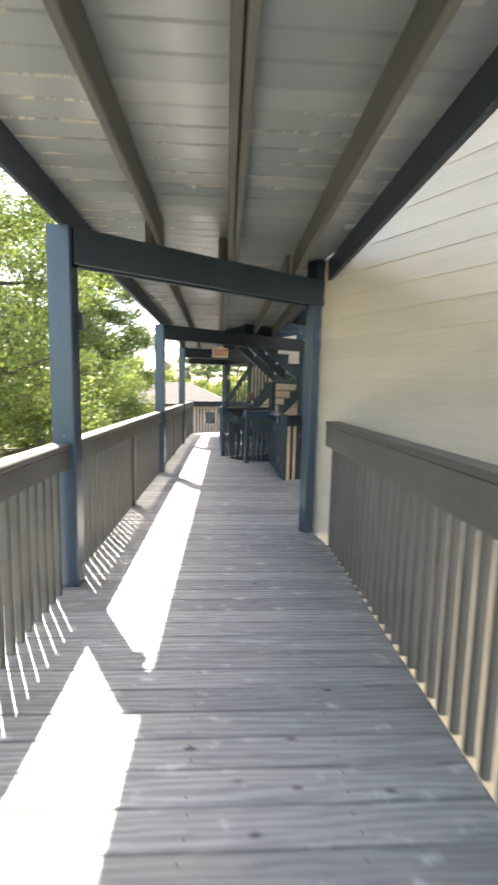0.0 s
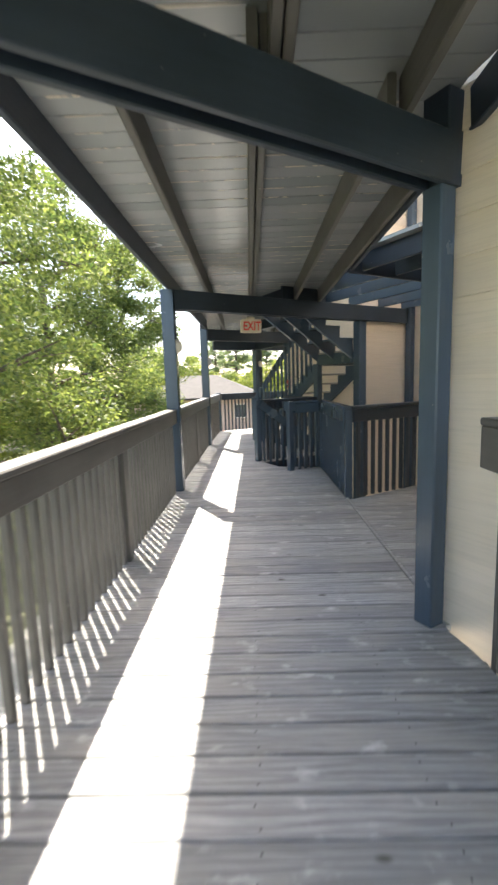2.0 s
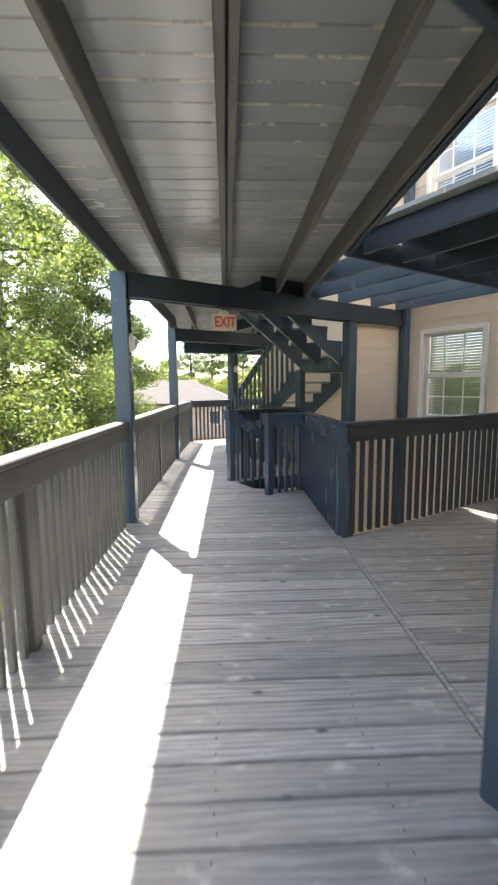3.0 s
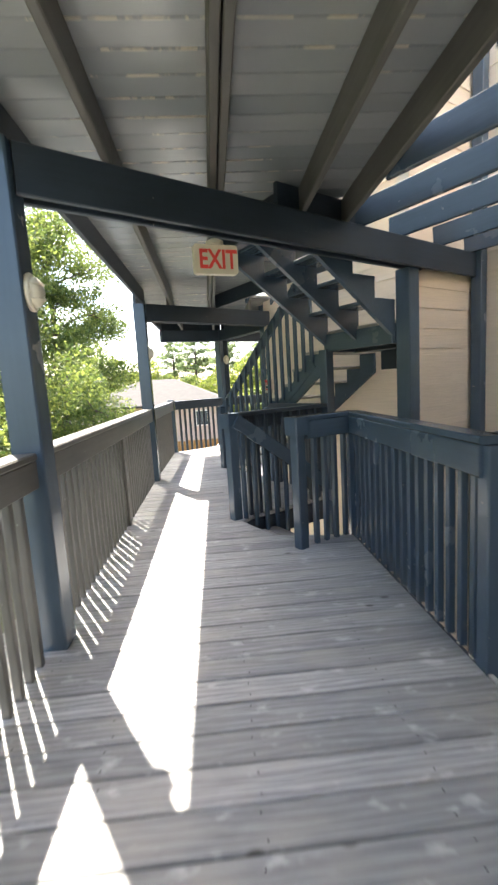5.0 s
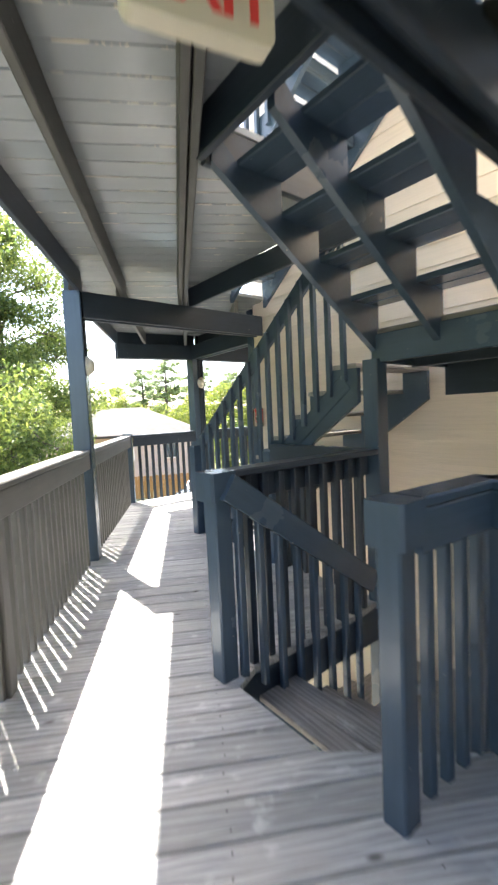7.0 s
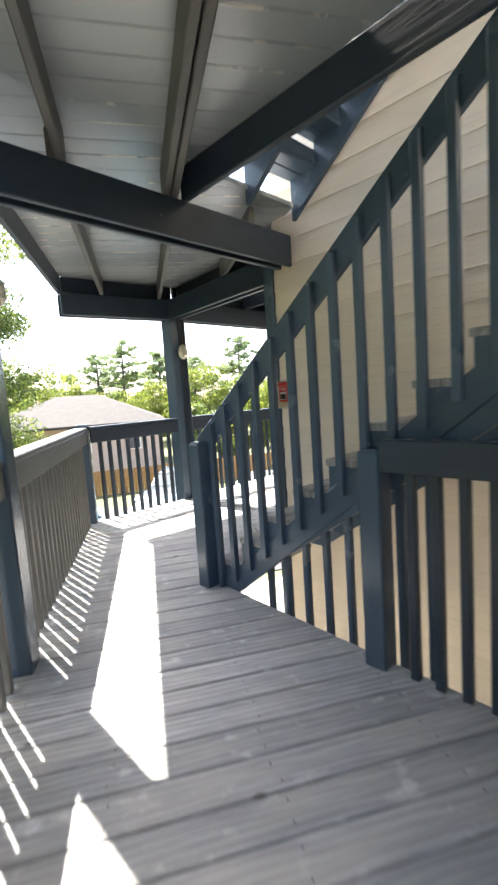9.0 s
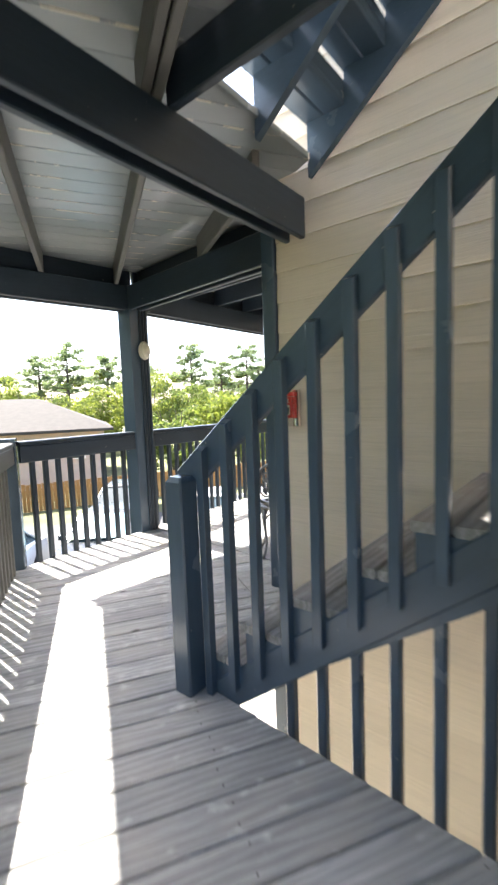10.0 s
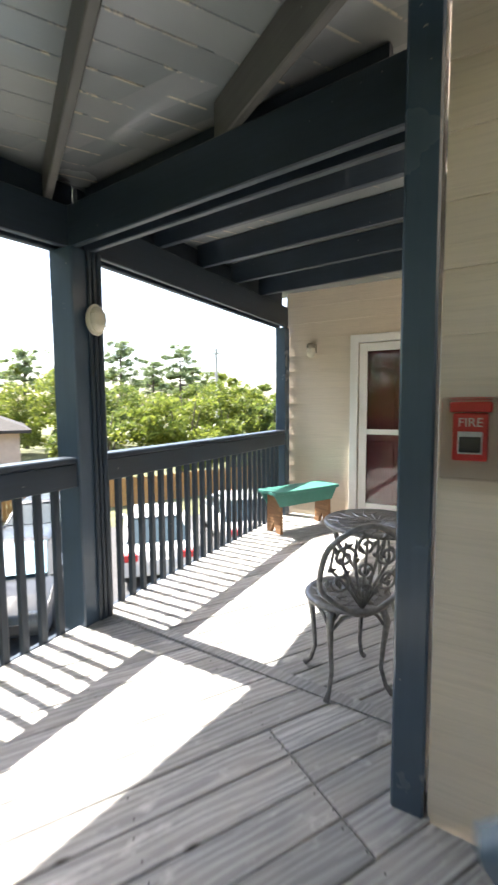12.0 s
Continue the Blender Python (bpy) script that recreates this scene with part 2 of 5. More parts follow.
def upright(name, x, y, z0, z1, w, mat, parent=None, label="", c=0.006, face=None):
    return bar(name, (x, y, z0), (x, y, z1), w, w, mat, parent, label, c, face or Vector((0, 1, 0)))


def block(bm, x0, x1, y0, y1, z0, z1):
    prism(bm, [(x0, y0, z0), (x1, y0, z0), (x1, y1, z0), (x0, y1, z0)], [(x0, y0, z1), (x1, y0, z1), (x1, y1, z1), (x0, y1, z1)])


def slab(name, corners, z0, z1, mat, parent=None, label=""):
    bm = bmesh.new()
    prism(bm, [(x, y, z0) for x, y in corners], [(x, y, z1) for x, y in corners])
    return part(name, bm, mat, parent, label)


def tube(bm, pts, radii, sides=8):
    rings = []
    for i, p in enumerate(pts):
        p = Vector(p)
        d = (Vector(pts[min(i + 1, len(pts) - 1)]) - Vector(pts[max(i - 1, 0)])).normalized()
        a = d.orthogonal().normalized()
        if rings and abs(d.dot(prev)) < 0.99:
            a = (prev - d * prev.dot(d)).normalized()
        prev = a
        b = d.cross(a)
        rings.append([bm.verts.new(p + (a * math.cos(k * 2 * math.pi / sides) + b * math.sin(k * 2 * math.pi / sides)) * radii[i]) for k in range(sides)])
    for r, s in zip(rings, rings[1:]):
        for k in range(sides):
            bm.faces.new((r[k], r[(k + 1) % sides], s[(k + 1) % sides], s[k]))
    bm.faces.new(rings[0][::-1])
    bm.faces.new(rings[-1])


def lathe(bm, profile, sides=20, m=Matrix()):
    rings = [[bm.verts.new(m @ Vector((r * math.cos(k * 2 * math.pi / sides), r * math.sin(k * 2 * math.pi / sides), z))) for k in range(sides)] for r, z in profile]
    for r, s in zip(rings, rings[1:]):
        for k in range(sides):
            bm.faces.new((r[k], r[(k + 1) % sides], s[(k + 1) % sides], s[k]))
    bm.faces.new(rings[0][::-1])
    bm.faces.new(rings[-1])


def letters(name, text, size, m, mat, parent, depth=0.001, width=1.0, bold=0.0):
    cu = bpy.data.curves.new(name, "FONT")
    cu.body, cu.size, cu.extrude, cu.offset = text, size, depth, bold
    cu.align_x, cu.align_y = "CENTER", "CENTER"
    tmp = new("text", cu)
    dg = bpy.context.evaluated_depsgraph_get()
    me = bpy.data.meshes.new_from_object(tmp.evaluated_get(dg))
    bpy.data.objects.remove(tmp)
    me.transform(Matrix.Diagonal((width, 1, 1, 1)))
    me.materials.clear()
    me.materials.append(mat)
    return attach(new(name, me), m, parent)


def flat(p, z=0.0):
    return Vector((p[0], p[1], z))


# ---- plan ----
STOREY = 2.80           # floor to floor
GROUND = -2.90
BEAM_LO, BEAM_HI, CEIL_Z = 2.31, 2.55, 2.745
RAIL = 1.07
POST_B, POST_C, POST_D = (-1.02, 2.87), (-1.02, 7.38), (-1.06, 11.55)
POST_A = (-1.02, -1.6)
CORNER, POST_E, POST_G = (-1.02, 14.32), (0.109, 15.034), (2.72, 16.66)
POST_R, POST_F = (0.985, 4.10), (0.865, 13.07)
NEWEL_A, NEWEL_B, NEWEL_C, NEWEL_D = (0.555, 8.45), (0.06, 9.36), (0.65, 11.0), (0.005, 12.185)
LAND_L, LAND_R = (1.21, 10.03), (1.70, 9.17)
TURN_1, TURN_2 = (1.10, 6.82), (1.08, 8.72)      # corners of the guard round the stairwell
WALL_0 = Vector((0.93, 12.87, 0))                # a point of the long wall, by post F
RUN = -ALONG                                     # along that wall, away from F


def on_wall(t, out=0.0, z=0.0):
    return WALL_0 + RUN * t - ACROSS * out + UP * z


def right_edge(y):
    """The walkway's right edge."""
    stops = [(-6, 1.12), (3.75, 1.12), (4.0, 1.06), (6.80, 1.06), (8.70, 1.04), (8.705, NEWEL_A[0] + 0.06 + 0.44), (8.72, 0.42), (9.33, 0.08), (10.0, 1.22), (12.13, 0.10), (12.70, 1.0),
             (12.98, 0.86), (13.2, 1.18), (15.1, 0.17), (16, -0.4)]
    for (y0, x0), (y1, x1) in zip(stops, stops[1:]):
        if y0 <= y <= y1:
            return x0 + (x1 - x0) * (y - y0) / (y1 - y0)
    return 1.1


def left_edge(y):
    return -1.10 if y < 14.26 else -1.10 + (y - 14.26) / 0.6


def board_bm(corners, z0, z1, c=0.004):
    """A plank with an eased top edge; corners anticlockwise."""
    bm = bmesh.new()
    mid = sum((Vector((x, y, 0)) for x, y in corners), Vector()) / len(corners)
    inner = []
    for x, y in corners:
        d = Vector((x, y, 0)) - mid
        inner.append((x - math.copysign(c, d.x), y - math.copysign(c, d.y)))
    lo = [bm.verts.new((x, y, z0)) for x, y in corners]
    me = [bm.verts.new((x, y, z1 - c)) for x, y in corners]
    hi = [bm.verts.new((x, y, z1)) for x, y in inner]
    n = len(lo)
    for a, b in ((lo, me), (me, hi)):
        for i in range(n):
            bm.faces.new((a[i], a[(i + 1) % n], b[(i + 1) % n], b[i]))
    bm.faces.new(hi)
    bm.faces.new(lo[::-1])
    return bm


PITCH, GAP = PLANK_PITCH, 0.007


def deck_rows(y_first, y_last, rng):
    """The walkway's planks, as four corners each."""
    y = y_first
    rows = []
    while y < y_last:
        a, b = y + GAP / 2, y + PITCH - GAP / 2
        l0, l1, r0, r1 = left_edge(a), left_edge(b), right_edge(a), right_edge(b)
        if r0 - l0 > 0.05 and r1 - l1 > 0.02:
            if 12.9 < y < 13.5:
                rows.append([(l0, a), (0.617, a), (0.617, b), (l1, b)])
                rows.append([(0.623, a), (r0, a), (r1, b), (0.623, b)])
            else:
                rows.append([(l0, a), (r0, a), (r1, b), (l1, b)])
        y += PITCH
    return rows


# ---- large structure ----
ground = tagged(slab("ground", [(-400, -400), (400, -400), (400, 400), (-400, 400)], GROUND - 0.3, GROUND, GRASS), "sparse green lawn around the building", "ground", kind="structure")
lot = tagged(slab("road", [(-14, 18.3), (40, 20.3), (40, 29.0), (-14, 27.0)], GROUND - 0.2, GROUND + 0.03, ASPHALT), "grey asphalt parking lot beside the building", "parking lot", kind="structure")
apron = tagged(slab("pavement", [(-4.2, -8), (9, -8), (9, 14), (3.5, 18.5), (-4.2, 18.0)], GROUND - 0.2, GROUND + 0.05, CONCRETE), "pale concrete slab below the raised deck", "pavement", kind="structure")

floor = thing("floor", (0, 5, 0), "weathered grey timber deck of cross planks", "floor", kind="structure")
ceiling = None


def lap_wall(name, p0, p1, z0, z1, label, holes=(), lap=0.195, thick=0.14, inside=1):
    """A wall of lap siding from p0 to p1 (seen with p0 at the left, faced to the viewer); holes: (t0, t1, z0, z1)."""
    p0, p1 = flat(p0), flat(p1)
    d = (p1 - p0).normalized()
    out = Vector((d.y, -d.x, 0))
    L = (p1 - p0).length
    w = thing(name, p0, label, "wall", kind="structure")
    cuts = sorted({0.0, L, *[h[0] for h in holes], *[h[1] for h in holes]})
    for t0, t1 in zip(cuts, cuts[1:]):
        mine = [h for h in holes if h[0] < (t0 + t1) / 2 < h[1]]
        spans, z = [], z0
        for h in sorted(mine, key=lambda q: q[2]):
            spans.append((z, h[2]))
            z = h[3]
        spans.append((z, z1))
        for a, b in spans:
            core = bmesh.new()
            A, B = p0 + d * t0, p0 + d * t1
            loop = [A - out * 0.025, B - out * 0.025, B - out * thick, A - out * thick]
            prism(core, [(v.x, v.y, a) for v in loop], [(v.x, v.y, b) for v in loop])
            part("sheathing", core, SIDING, w)
            k = math.floor((a - z0) / lap + 1e-6)
            while z0 + k * lap < b - 1e-6:
                s0, s1 = max(a, z0 + k * lap), min(b, z0 + (k + 1) * lap + 0.012)
                key = ("lap", round(t1 - t0, 3), round(s1 - s0, 3))
                if key not in MESHES:
                    bm = bmesh.new()
                    n, h = t1 - t0, s1 - s0
                    prism(bm, [(0.017, 0, 0), (0.017, 0, 0.004), (0.006, 0, h), (-0.004, 0, h), (0.006, 0, 0)], [(0.017, n, 0), (0.017, n, 0.004), (0.006, n, h), (-0.004, n, h), (0.006, n, 0)])
                    MESHES[key] = mesh_of(bm, "lap_board", SIDING)
                m = Matrix((out, d, UP)).transposed().to_4x4()
                m.translation = A - out * 0.024 + UP * s0
                attach(new("lap_board", MESHES[key]), m, w)
                k += 1
    return w


WALL_END = on_wall(9.5)
WIN_0, WIN_1, WIN_LO, WIN_HI = 4.02, 4.92, 0.93, 2.17
holes = [(WIN_0 + 0.14, WIN_1 + 0.14, WIN_LO, WIN_HI), (WIN_0 + 0.14, WIN_1 + 0.14, WIN_LO + STOREY, WIN_HI + STOREY)]
lap_wall("wall_long", on_wall(-0.14), WALL_END, GROUND, 6.2, "tan lap-siding wall running past the stairs", holes)
stub_a, stub_b = Vector((*LAND_R, 0)) + ACROSS * 0.12 - ALONG * 0.05, on_wall(3.63)
lap_wall("wall_stub", flat(stub_a), flat(stub_b), GROUND, 6.2, "short tan lap-siding wall beside the stair landing")
wall_r_end = flat(POST_R) - ALONG * 7.0 + ACROSS * 0.055
lap_wall("wall_near", flat(POST_R) + ACROSS * 0.055 - ALONG * 0.04, wall_r_end, GROUND, 6.2, "tan lap-siding wall of the near building")
lap_wall("wall_wing", flat(POST_R) + ACROSS * 4.2 + ALONG * 0.0, flat(POST_R) + ACROSS * 0.1, GROUND, 6.2, "tan lap-siding wall along the side passage")
DOOR_0, DOOR_1 = 0.91, 1.77
door_wall_end = flat(POST_G) + RUN * 4.0 + ACROSS * 0.12
lap_wall("wall_porch", flat(POST_G) + ACROSS * 0.12, door_wall_end, GROUND, 6.2, "tan lap-siding wall at the end of the porch", [(DOOR_0, DOOR_1, 0.02, 2.08)])
lap_wall("wall_porch_side", flat(WALL_0) + ACROSS * 4.2 + ALONG * 0.13, flat(WALL_0) + ACROSS * 0.16 + ALONG * 0.13, GROUND, 6.2, "tan lap-siding wall at the back of the porch")
for name, a, b in (("trim", on_wall(3.70, 0.06), 0.115),):
    tagged(upright(name, a.x, a.y, GROUND, 6.1, b, NAVY_POST, face=ALONG), "dark navy painted corner board on the siding", "trim", kind="structure")


def beam(p0, p1, label="dark navy doubled timber beam under the upper deck"):
    """Two planks on edge with a slot between them."""
    p0, p1 = Vector((*p0, 0)), Vector((*p1, 0))
    d = (p1 - p0).normalized()
    n = Vector((-d.y, d.x, 0))
    p0 = p0 + d * 0.06
    b = thing("beam", p0 + UP * BEAM_LO, label, "beam", "beams under the upper deck")
    zc = (BEAM_LO + BEAM_HI) / 2
    for s in (-1, 1):
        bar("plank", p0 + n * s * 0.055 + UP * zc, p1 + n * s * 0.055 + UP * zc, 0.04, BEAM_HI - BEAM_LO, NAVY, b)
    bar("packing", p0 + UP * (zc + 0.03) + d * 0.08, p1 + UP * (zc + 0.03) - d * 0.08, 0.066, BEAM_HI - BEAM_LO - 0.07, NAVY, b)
    return b


far_c = stub_b
beam(POST_A, (1.05, -0.4))
beam(POST_B, POST_R)
beam(POST_C, (far_c.x - 0.06, far_c.y - 0.03))
beam(POST_D, (WALL_0.x - 0.03, WALL_0.y - 0.09))
beam((-1.19, 14.50), POST_E)
beam(POST_E, POST_G)
beam(POST_E, (0.98, 13.22))


def deck_post(x, y, top=BEAM_HI, w=0.14, face=Vector((0, 1, 0)), label="tall navy painted timber post carrying the upper deck"):
    p = thing("deck_post", (x, y, 0), label, "post", "tall deck posts")
    upright("shaft", x, y, GROUND, top, w, NAVY_POST, p, c=0.008, face=face)
    return p


for q in (POST_A, POST_B, POST_C, POST_D):
    deck_post(*q, top=BEAM_HI - 0.003, w=0.158)
deck_post(*CORNER, top=RAIL + 0.03, w=0.13, label="navy painted corner post of the railing")
deck_post(*POST_E, top=BEAM_LO, w=0.20, face=ACROSS)
deck_post(*POST_G, top=BEAM_LO, w=0.13, face=ACROSS)
deck_post(*POST_R, top=BEAM_LO, w=0.115, face=ACROSS)
tagged(upright("beam_block", POST_R[0] + 0.03, POST_R[1] + 0.02, BEAM_LO + 0.001, 2.74, 0.15, NAVY, face=ACROSS), "dark navy block at the end of a beam by the siding", "block")
deck_post(*POST_F, top=BEAM_HI + 0.15, w=0.108, face=ACROSS)
deck_post(LAND_R[0] + 0.09, LAND_R[1] + 0.015, top=BEAM_LO, w=0.155, face=ACROSS)
deck_post(LAND_L[0], LAND_L[1], top=1.67, w=0.12, face=ACROSS, label="navy painted post under the stair landing")
for q in ((1.08, 4.9), (1.08, 6.85), (1.06, 8.75), (-0.2, 10.5)):
    p = thing("deck_post", (*q, GROUND), "navy painted post below the deck", "post")
    upright("shaft", *q, GROUND, -0.28, 0.14, NAVY_POST, p)

# joists of the upper deck, lengthways
def beam_line(p, q, x):
    """How far along the walkway a slanting beam crosses x."""
    return p[1] + (q[1] - p[1]) * (x - p[0]) / (q[0] - p[0])


def crossing(k, x):
    """Where bay k of the walkway ends at x."""
    if k == 0:
        return -5.0
    if k == 1:
        return beam_line(POST_B, POST_R, x)
    if k == 2:
        return beam_line(POST_C, (far_c.x, far_c.y), x)
    if k == 3:
        return beam_line(POST_D, (WALL_0.x, WALL_0.y), x)
    return beam_line((-1.19, 14.50), POST_E, x) if x < 0.1 else beam_line(POST_E, (0.98, 13.22), x)


BAYS = [
    ((-0.385, -0.395, 1), (0.167, 0.167, 2), (0.735, 0.755, 1)),
    ((-0.49, -0.55, 1), (0.088, 0.036, 2), (0.69, 0.665, 1), (1.07, 1.05, 1)),
    ((-0.55, -0.63, 1), (0.035, -0.05, 2)),
    ((-0.68, -0.69, 1), (-0.01, -0.03, 1), (0.61, 0.605, 1)),
]
for k, row in enumerate(BAYS):
    for x0, x1, n in row:
        for q in range(n):
            dx = (q - (n - 1) / 2) * 0.05
            a, b = crossing(k, x0 + dx), crossing(k + 1, x1 + dx)
            j = bar("joist", (x0 + dx, a + 0.003, 2.645), (x1 + dx, b - 0.003, 2.645), 0.042, 0.19, JOIST)
            tagged(j, "grey painted timber joist under the upper deck boards", "joist", "joists of the upper deck")
# rims and trimmers round the upper deck and its stair opening
for a, b in (((-1.0, -5), (-1.0, 11.55)), ((-1.13, 11.6), (-1.13, 14.54)), ((-1.12, 14.60), (0.12, 15.14)), ((0.15, 15.15), (2.72, 16.70)),
             ((0.04, 12.17), (1.26, 10.07)), ((0.53, 8.45), (0.06, 9.33)), ((0.08, 9.36), (0.86, 9.83)), ((1.12, -5), (1.12, 6.7)), ((0.46, crossing(2, 0.46) + 0.03), (1.16, crossing(2, 1.16) + 0.03)), ((1.10, 6.80), (3.6, 8.30))):
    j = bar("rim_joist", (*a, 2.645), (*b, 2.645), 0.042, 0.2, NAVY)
    tagged(j, "dark navy rim joist at the edge of the upper deck", "joist", "rim joists of the upper deck")
# open joists over the stairwell court, and the decked ones over the side passage
for s in (0.52, 1.03, 1.58, 2.2, 2.75):
    base = Vector((1.12, 6.86, 2.645)) + ACROSS * s
    # lighter navy than the covered joists: the skylight is in the colour
    j = bar("joist", base, base + ALONG * min(1.68, (base.x - 1.1) / 0.515), 0.042, 0.19, NAVY_POST)
    tagged(j, "navy bare joist open to the sky, with skylight in its colour", "joist", "bare joists over the court")
for k in range(6):
    s = 0.12 + 0.52 * k
    base = Vector((1.16, 6.72, 2.645)) + ACROSS * s
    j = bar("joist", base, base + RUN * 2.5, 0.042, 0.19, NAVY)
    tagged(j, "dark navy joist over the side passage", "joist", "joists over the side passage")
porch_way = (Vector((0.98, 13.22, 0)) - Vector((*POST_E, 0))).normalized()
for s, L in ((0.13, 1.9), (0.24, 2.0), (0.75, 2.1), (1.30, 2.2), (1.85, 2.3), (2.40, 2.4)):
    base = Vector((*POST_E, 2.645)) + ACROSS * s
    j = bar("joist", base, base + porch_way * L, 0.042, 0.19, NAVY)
    tagged(j, "dark navy joist over the porch", "joist", "joists over the porch")


def build_ceiling():
    bm = bmesh.new()
    for c in deck_rows(-5.0, 15.2, None):
        (x0, y0), (x1, _), (x2, y1), (x3, _) = c
        if y0 > 14.45:
            x0, x3 = (max(-1.15, -1.16 + (q - 14.62) / 0.44) for q in (y0, y1))
        elif x0 < 0.3:
            x0 = x3 = -1.02 if y0 < 11.5 else -1.15
        dz = noise.noise((0, y0 * 3.1, 0)) * 0.003
        prism(bm, [(x0, y0, CEIL_Z + dz), (x1, y0, CEIL_Z + dz), (x2, y1, CEIL_Z + dz), (x3, y1, CEIL_Z + dz)], [(x0, y0, CEIL_Z + 0.036), (x1, y0, CEIL_Z + 0.036), (x2, y1, CEIL_Z + 0.036), (x3, y1, CEIL_Z + 0.036)])
    # porch and side passage, planks along the wall
    for org, n, length, along, side in ((Vector((*POST_F, 0)) + ACROSS * 0.02 + ALONG * 0.1, 24, 2.3, ALONG, ACROSS), (Vector((1.16, 6.72, 0)), 17, 2.6, RUN, ACROSS)):
        for k in range(n):
            a = org + side * (k * PITCH)
            b = a + side * (PITCH - 0.0006)
            q = [a, b, b + along * length, a + along * length]
            zz = CEIL_Z
            prism(bm, [(v.x, v.y, zz) for v in q], [(v.x, v.y, zz + 0.036) for v in q])
    return part("ceiling", bm, CEIL)


ceiling = tagged(build_ceiling(), "grey painted plank underside of the upper deck", "ceiling", kind="structure")

# unseen slab, added and outlined to keep direct sun off the court
sun_block_corners = [(-1.0, -5.0), (1.15, -5.0), (1.15, 9.0), (1.0, 11.3), (-1.0, 11.3)]
tagged(slab("roof", sun_block_corners, 5.35, 5.5, NAVY), "unseen flat slab added over the upper walkway to block sun", "roof", kind="structure")


# ---- railings ----
def guard(p0, p1, rail_mat, label, mids=(), side=1, gap=0.115, z0=0.0, cap=True, foot=-0.02, top=RAIL, board=0.142, group="deck railings"):
    """A guard rail between two posts: a cap, a board on edge and square balusters. side: 1 where the board faces the left of the way."""
    p0, p1 = flat(p0, z0), flat(p1, z0)
    d = (p1 - p0).normalized()
    n = Vector((-d.y, d.x, 0)) * side
    L = (p1 - p0).length
    g = thing("railing", p0, label, "railing", group)
    if cap:
        bar("cap_rail", p0 + UP * (top - 0.019), p1 + UP * (top - 0.019), 0.135 if rail_mat is GREY_RAIL else 0.124, 0.038, rail_mat, g, c=0.008)
    drop = 0.038 if cap else 0
    bar("rail_board", p0 + n * 0.042 + UP * (top - drop - board / 2 - 0.001), p1 + n * 0.042 + UP * (top - drop - board / 2 - 0.001), 0.038, board, rail_mat, g)
    count = max(1, round(L / gap) - 1)
    for k in range(count):
        q = p0 + d * ((k + 1) * L / (count + 1))
        bar("baluster", q + UP * foot, q + UP * (top - drop - 0.002), 0.040, 0.040, rail_mat, g, c=0.004, up=n)
    for t in mids:
        q = p0 + d * t
        bar("rail_post", q + UP * foot, q + UP * (top - drop - 0.001), 0.09, 0.088, rail_mat, g, up=n)
    return g


LEFT = "weathered grey painted timber railing with square balusters"
DARKR = "dark navy painted timber railing with square balusters"
guard((-1.04, -1.5), (-1.04, 2.79), GREY_RAIL, LEFT, (2.15,), -1)
guard((-1.04, 2.95), (-1.04, 7.30), GREY_RAIL, LEFT, (2.15,), -1)
guard((-1.04, 7.46), (-1.06, 11.47), GREY_RAIL, LEFT, (2.0,), -1)
guard((-1.06, 11.63), (-1.03, 14.25), GREY_RAIL, LEFT, (), -1)
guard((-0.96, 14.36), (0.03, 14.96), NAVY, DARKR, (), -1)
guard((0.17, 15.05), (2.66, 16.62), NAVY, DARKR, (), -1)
guard((1.17, -1.5), (1.15, 3.80), GREY_RAIL, LEFT, (), 1, top=1.19, board=0.20)
guard(TURN_1, TURN_2, NAVY_POST, DARKR, (), 1)
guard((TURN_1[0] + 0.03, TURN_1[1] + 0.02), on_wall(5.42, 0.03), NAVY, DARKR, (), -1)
guard(TURN_2, (NEWEL_A[0] + 0.05, NEWEL_A[1] + 0.03), NAVY_POST, DARKR, (), 1)
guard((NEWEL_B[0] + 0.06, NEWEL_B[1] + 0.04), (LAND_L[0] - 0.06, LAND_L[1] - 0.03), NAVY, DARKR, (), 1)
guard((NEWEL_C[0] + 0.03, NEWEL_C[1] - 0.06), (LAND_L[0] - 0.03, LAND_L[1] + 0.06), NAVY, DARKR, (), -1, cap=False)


for q in (TURN_1, TURN_2):
    cp = thing("railing_post", (*q, 0), "navy painted corner post of the stairwell railing", "post", "railing corner posts")
    upright("shaft", *q, -0.05, RAIL - 0.039, 0.085, NAVY_POST, cp)


def newel(x, y, top, w, label, capped=True):
    p = thing("newel_post", (x, y, 0), label, "newel post", "stair newel posts")
    upright("shaft", x, y, -0.25, top - (0.145 if capped else 0), w, NAVY_POST, p, c=0.008, face=ACROSS)
    if not capped:
        bm = bmesh.new()
        prism(bm, bar_loop(w, w, 0.008, 0), bar_loop(w * 0.72, w * 0.72, 0.008, 0.022))
        part("chamfered_top", bm, NAVY_POST, p, m=aim((x, y, top), (x, y, top + 0.1), ACROSS))
    if capped:
        bar("head", (x, y, top - 0.145), (x, y, top), w + 0.056, w + 0.056, NAVY_POST, p, c=0.012, up=ACROSS)
    return p


newel(*NEWEL_A, RAIL, 0.09, "navy newel post with a boxed head at the stairs down")
newel(*NEWEL_B, RAIL, 0.10, "navy newel post with a boxed head at the stairs down")
newel(*NEWEL_C, 1.0, 0.11, "navy newel post under the rising stair rail", False)
newel(*NEWEL_D, 0.985, 0.106, "worn navy newel post at the foot of the stairs up", False)


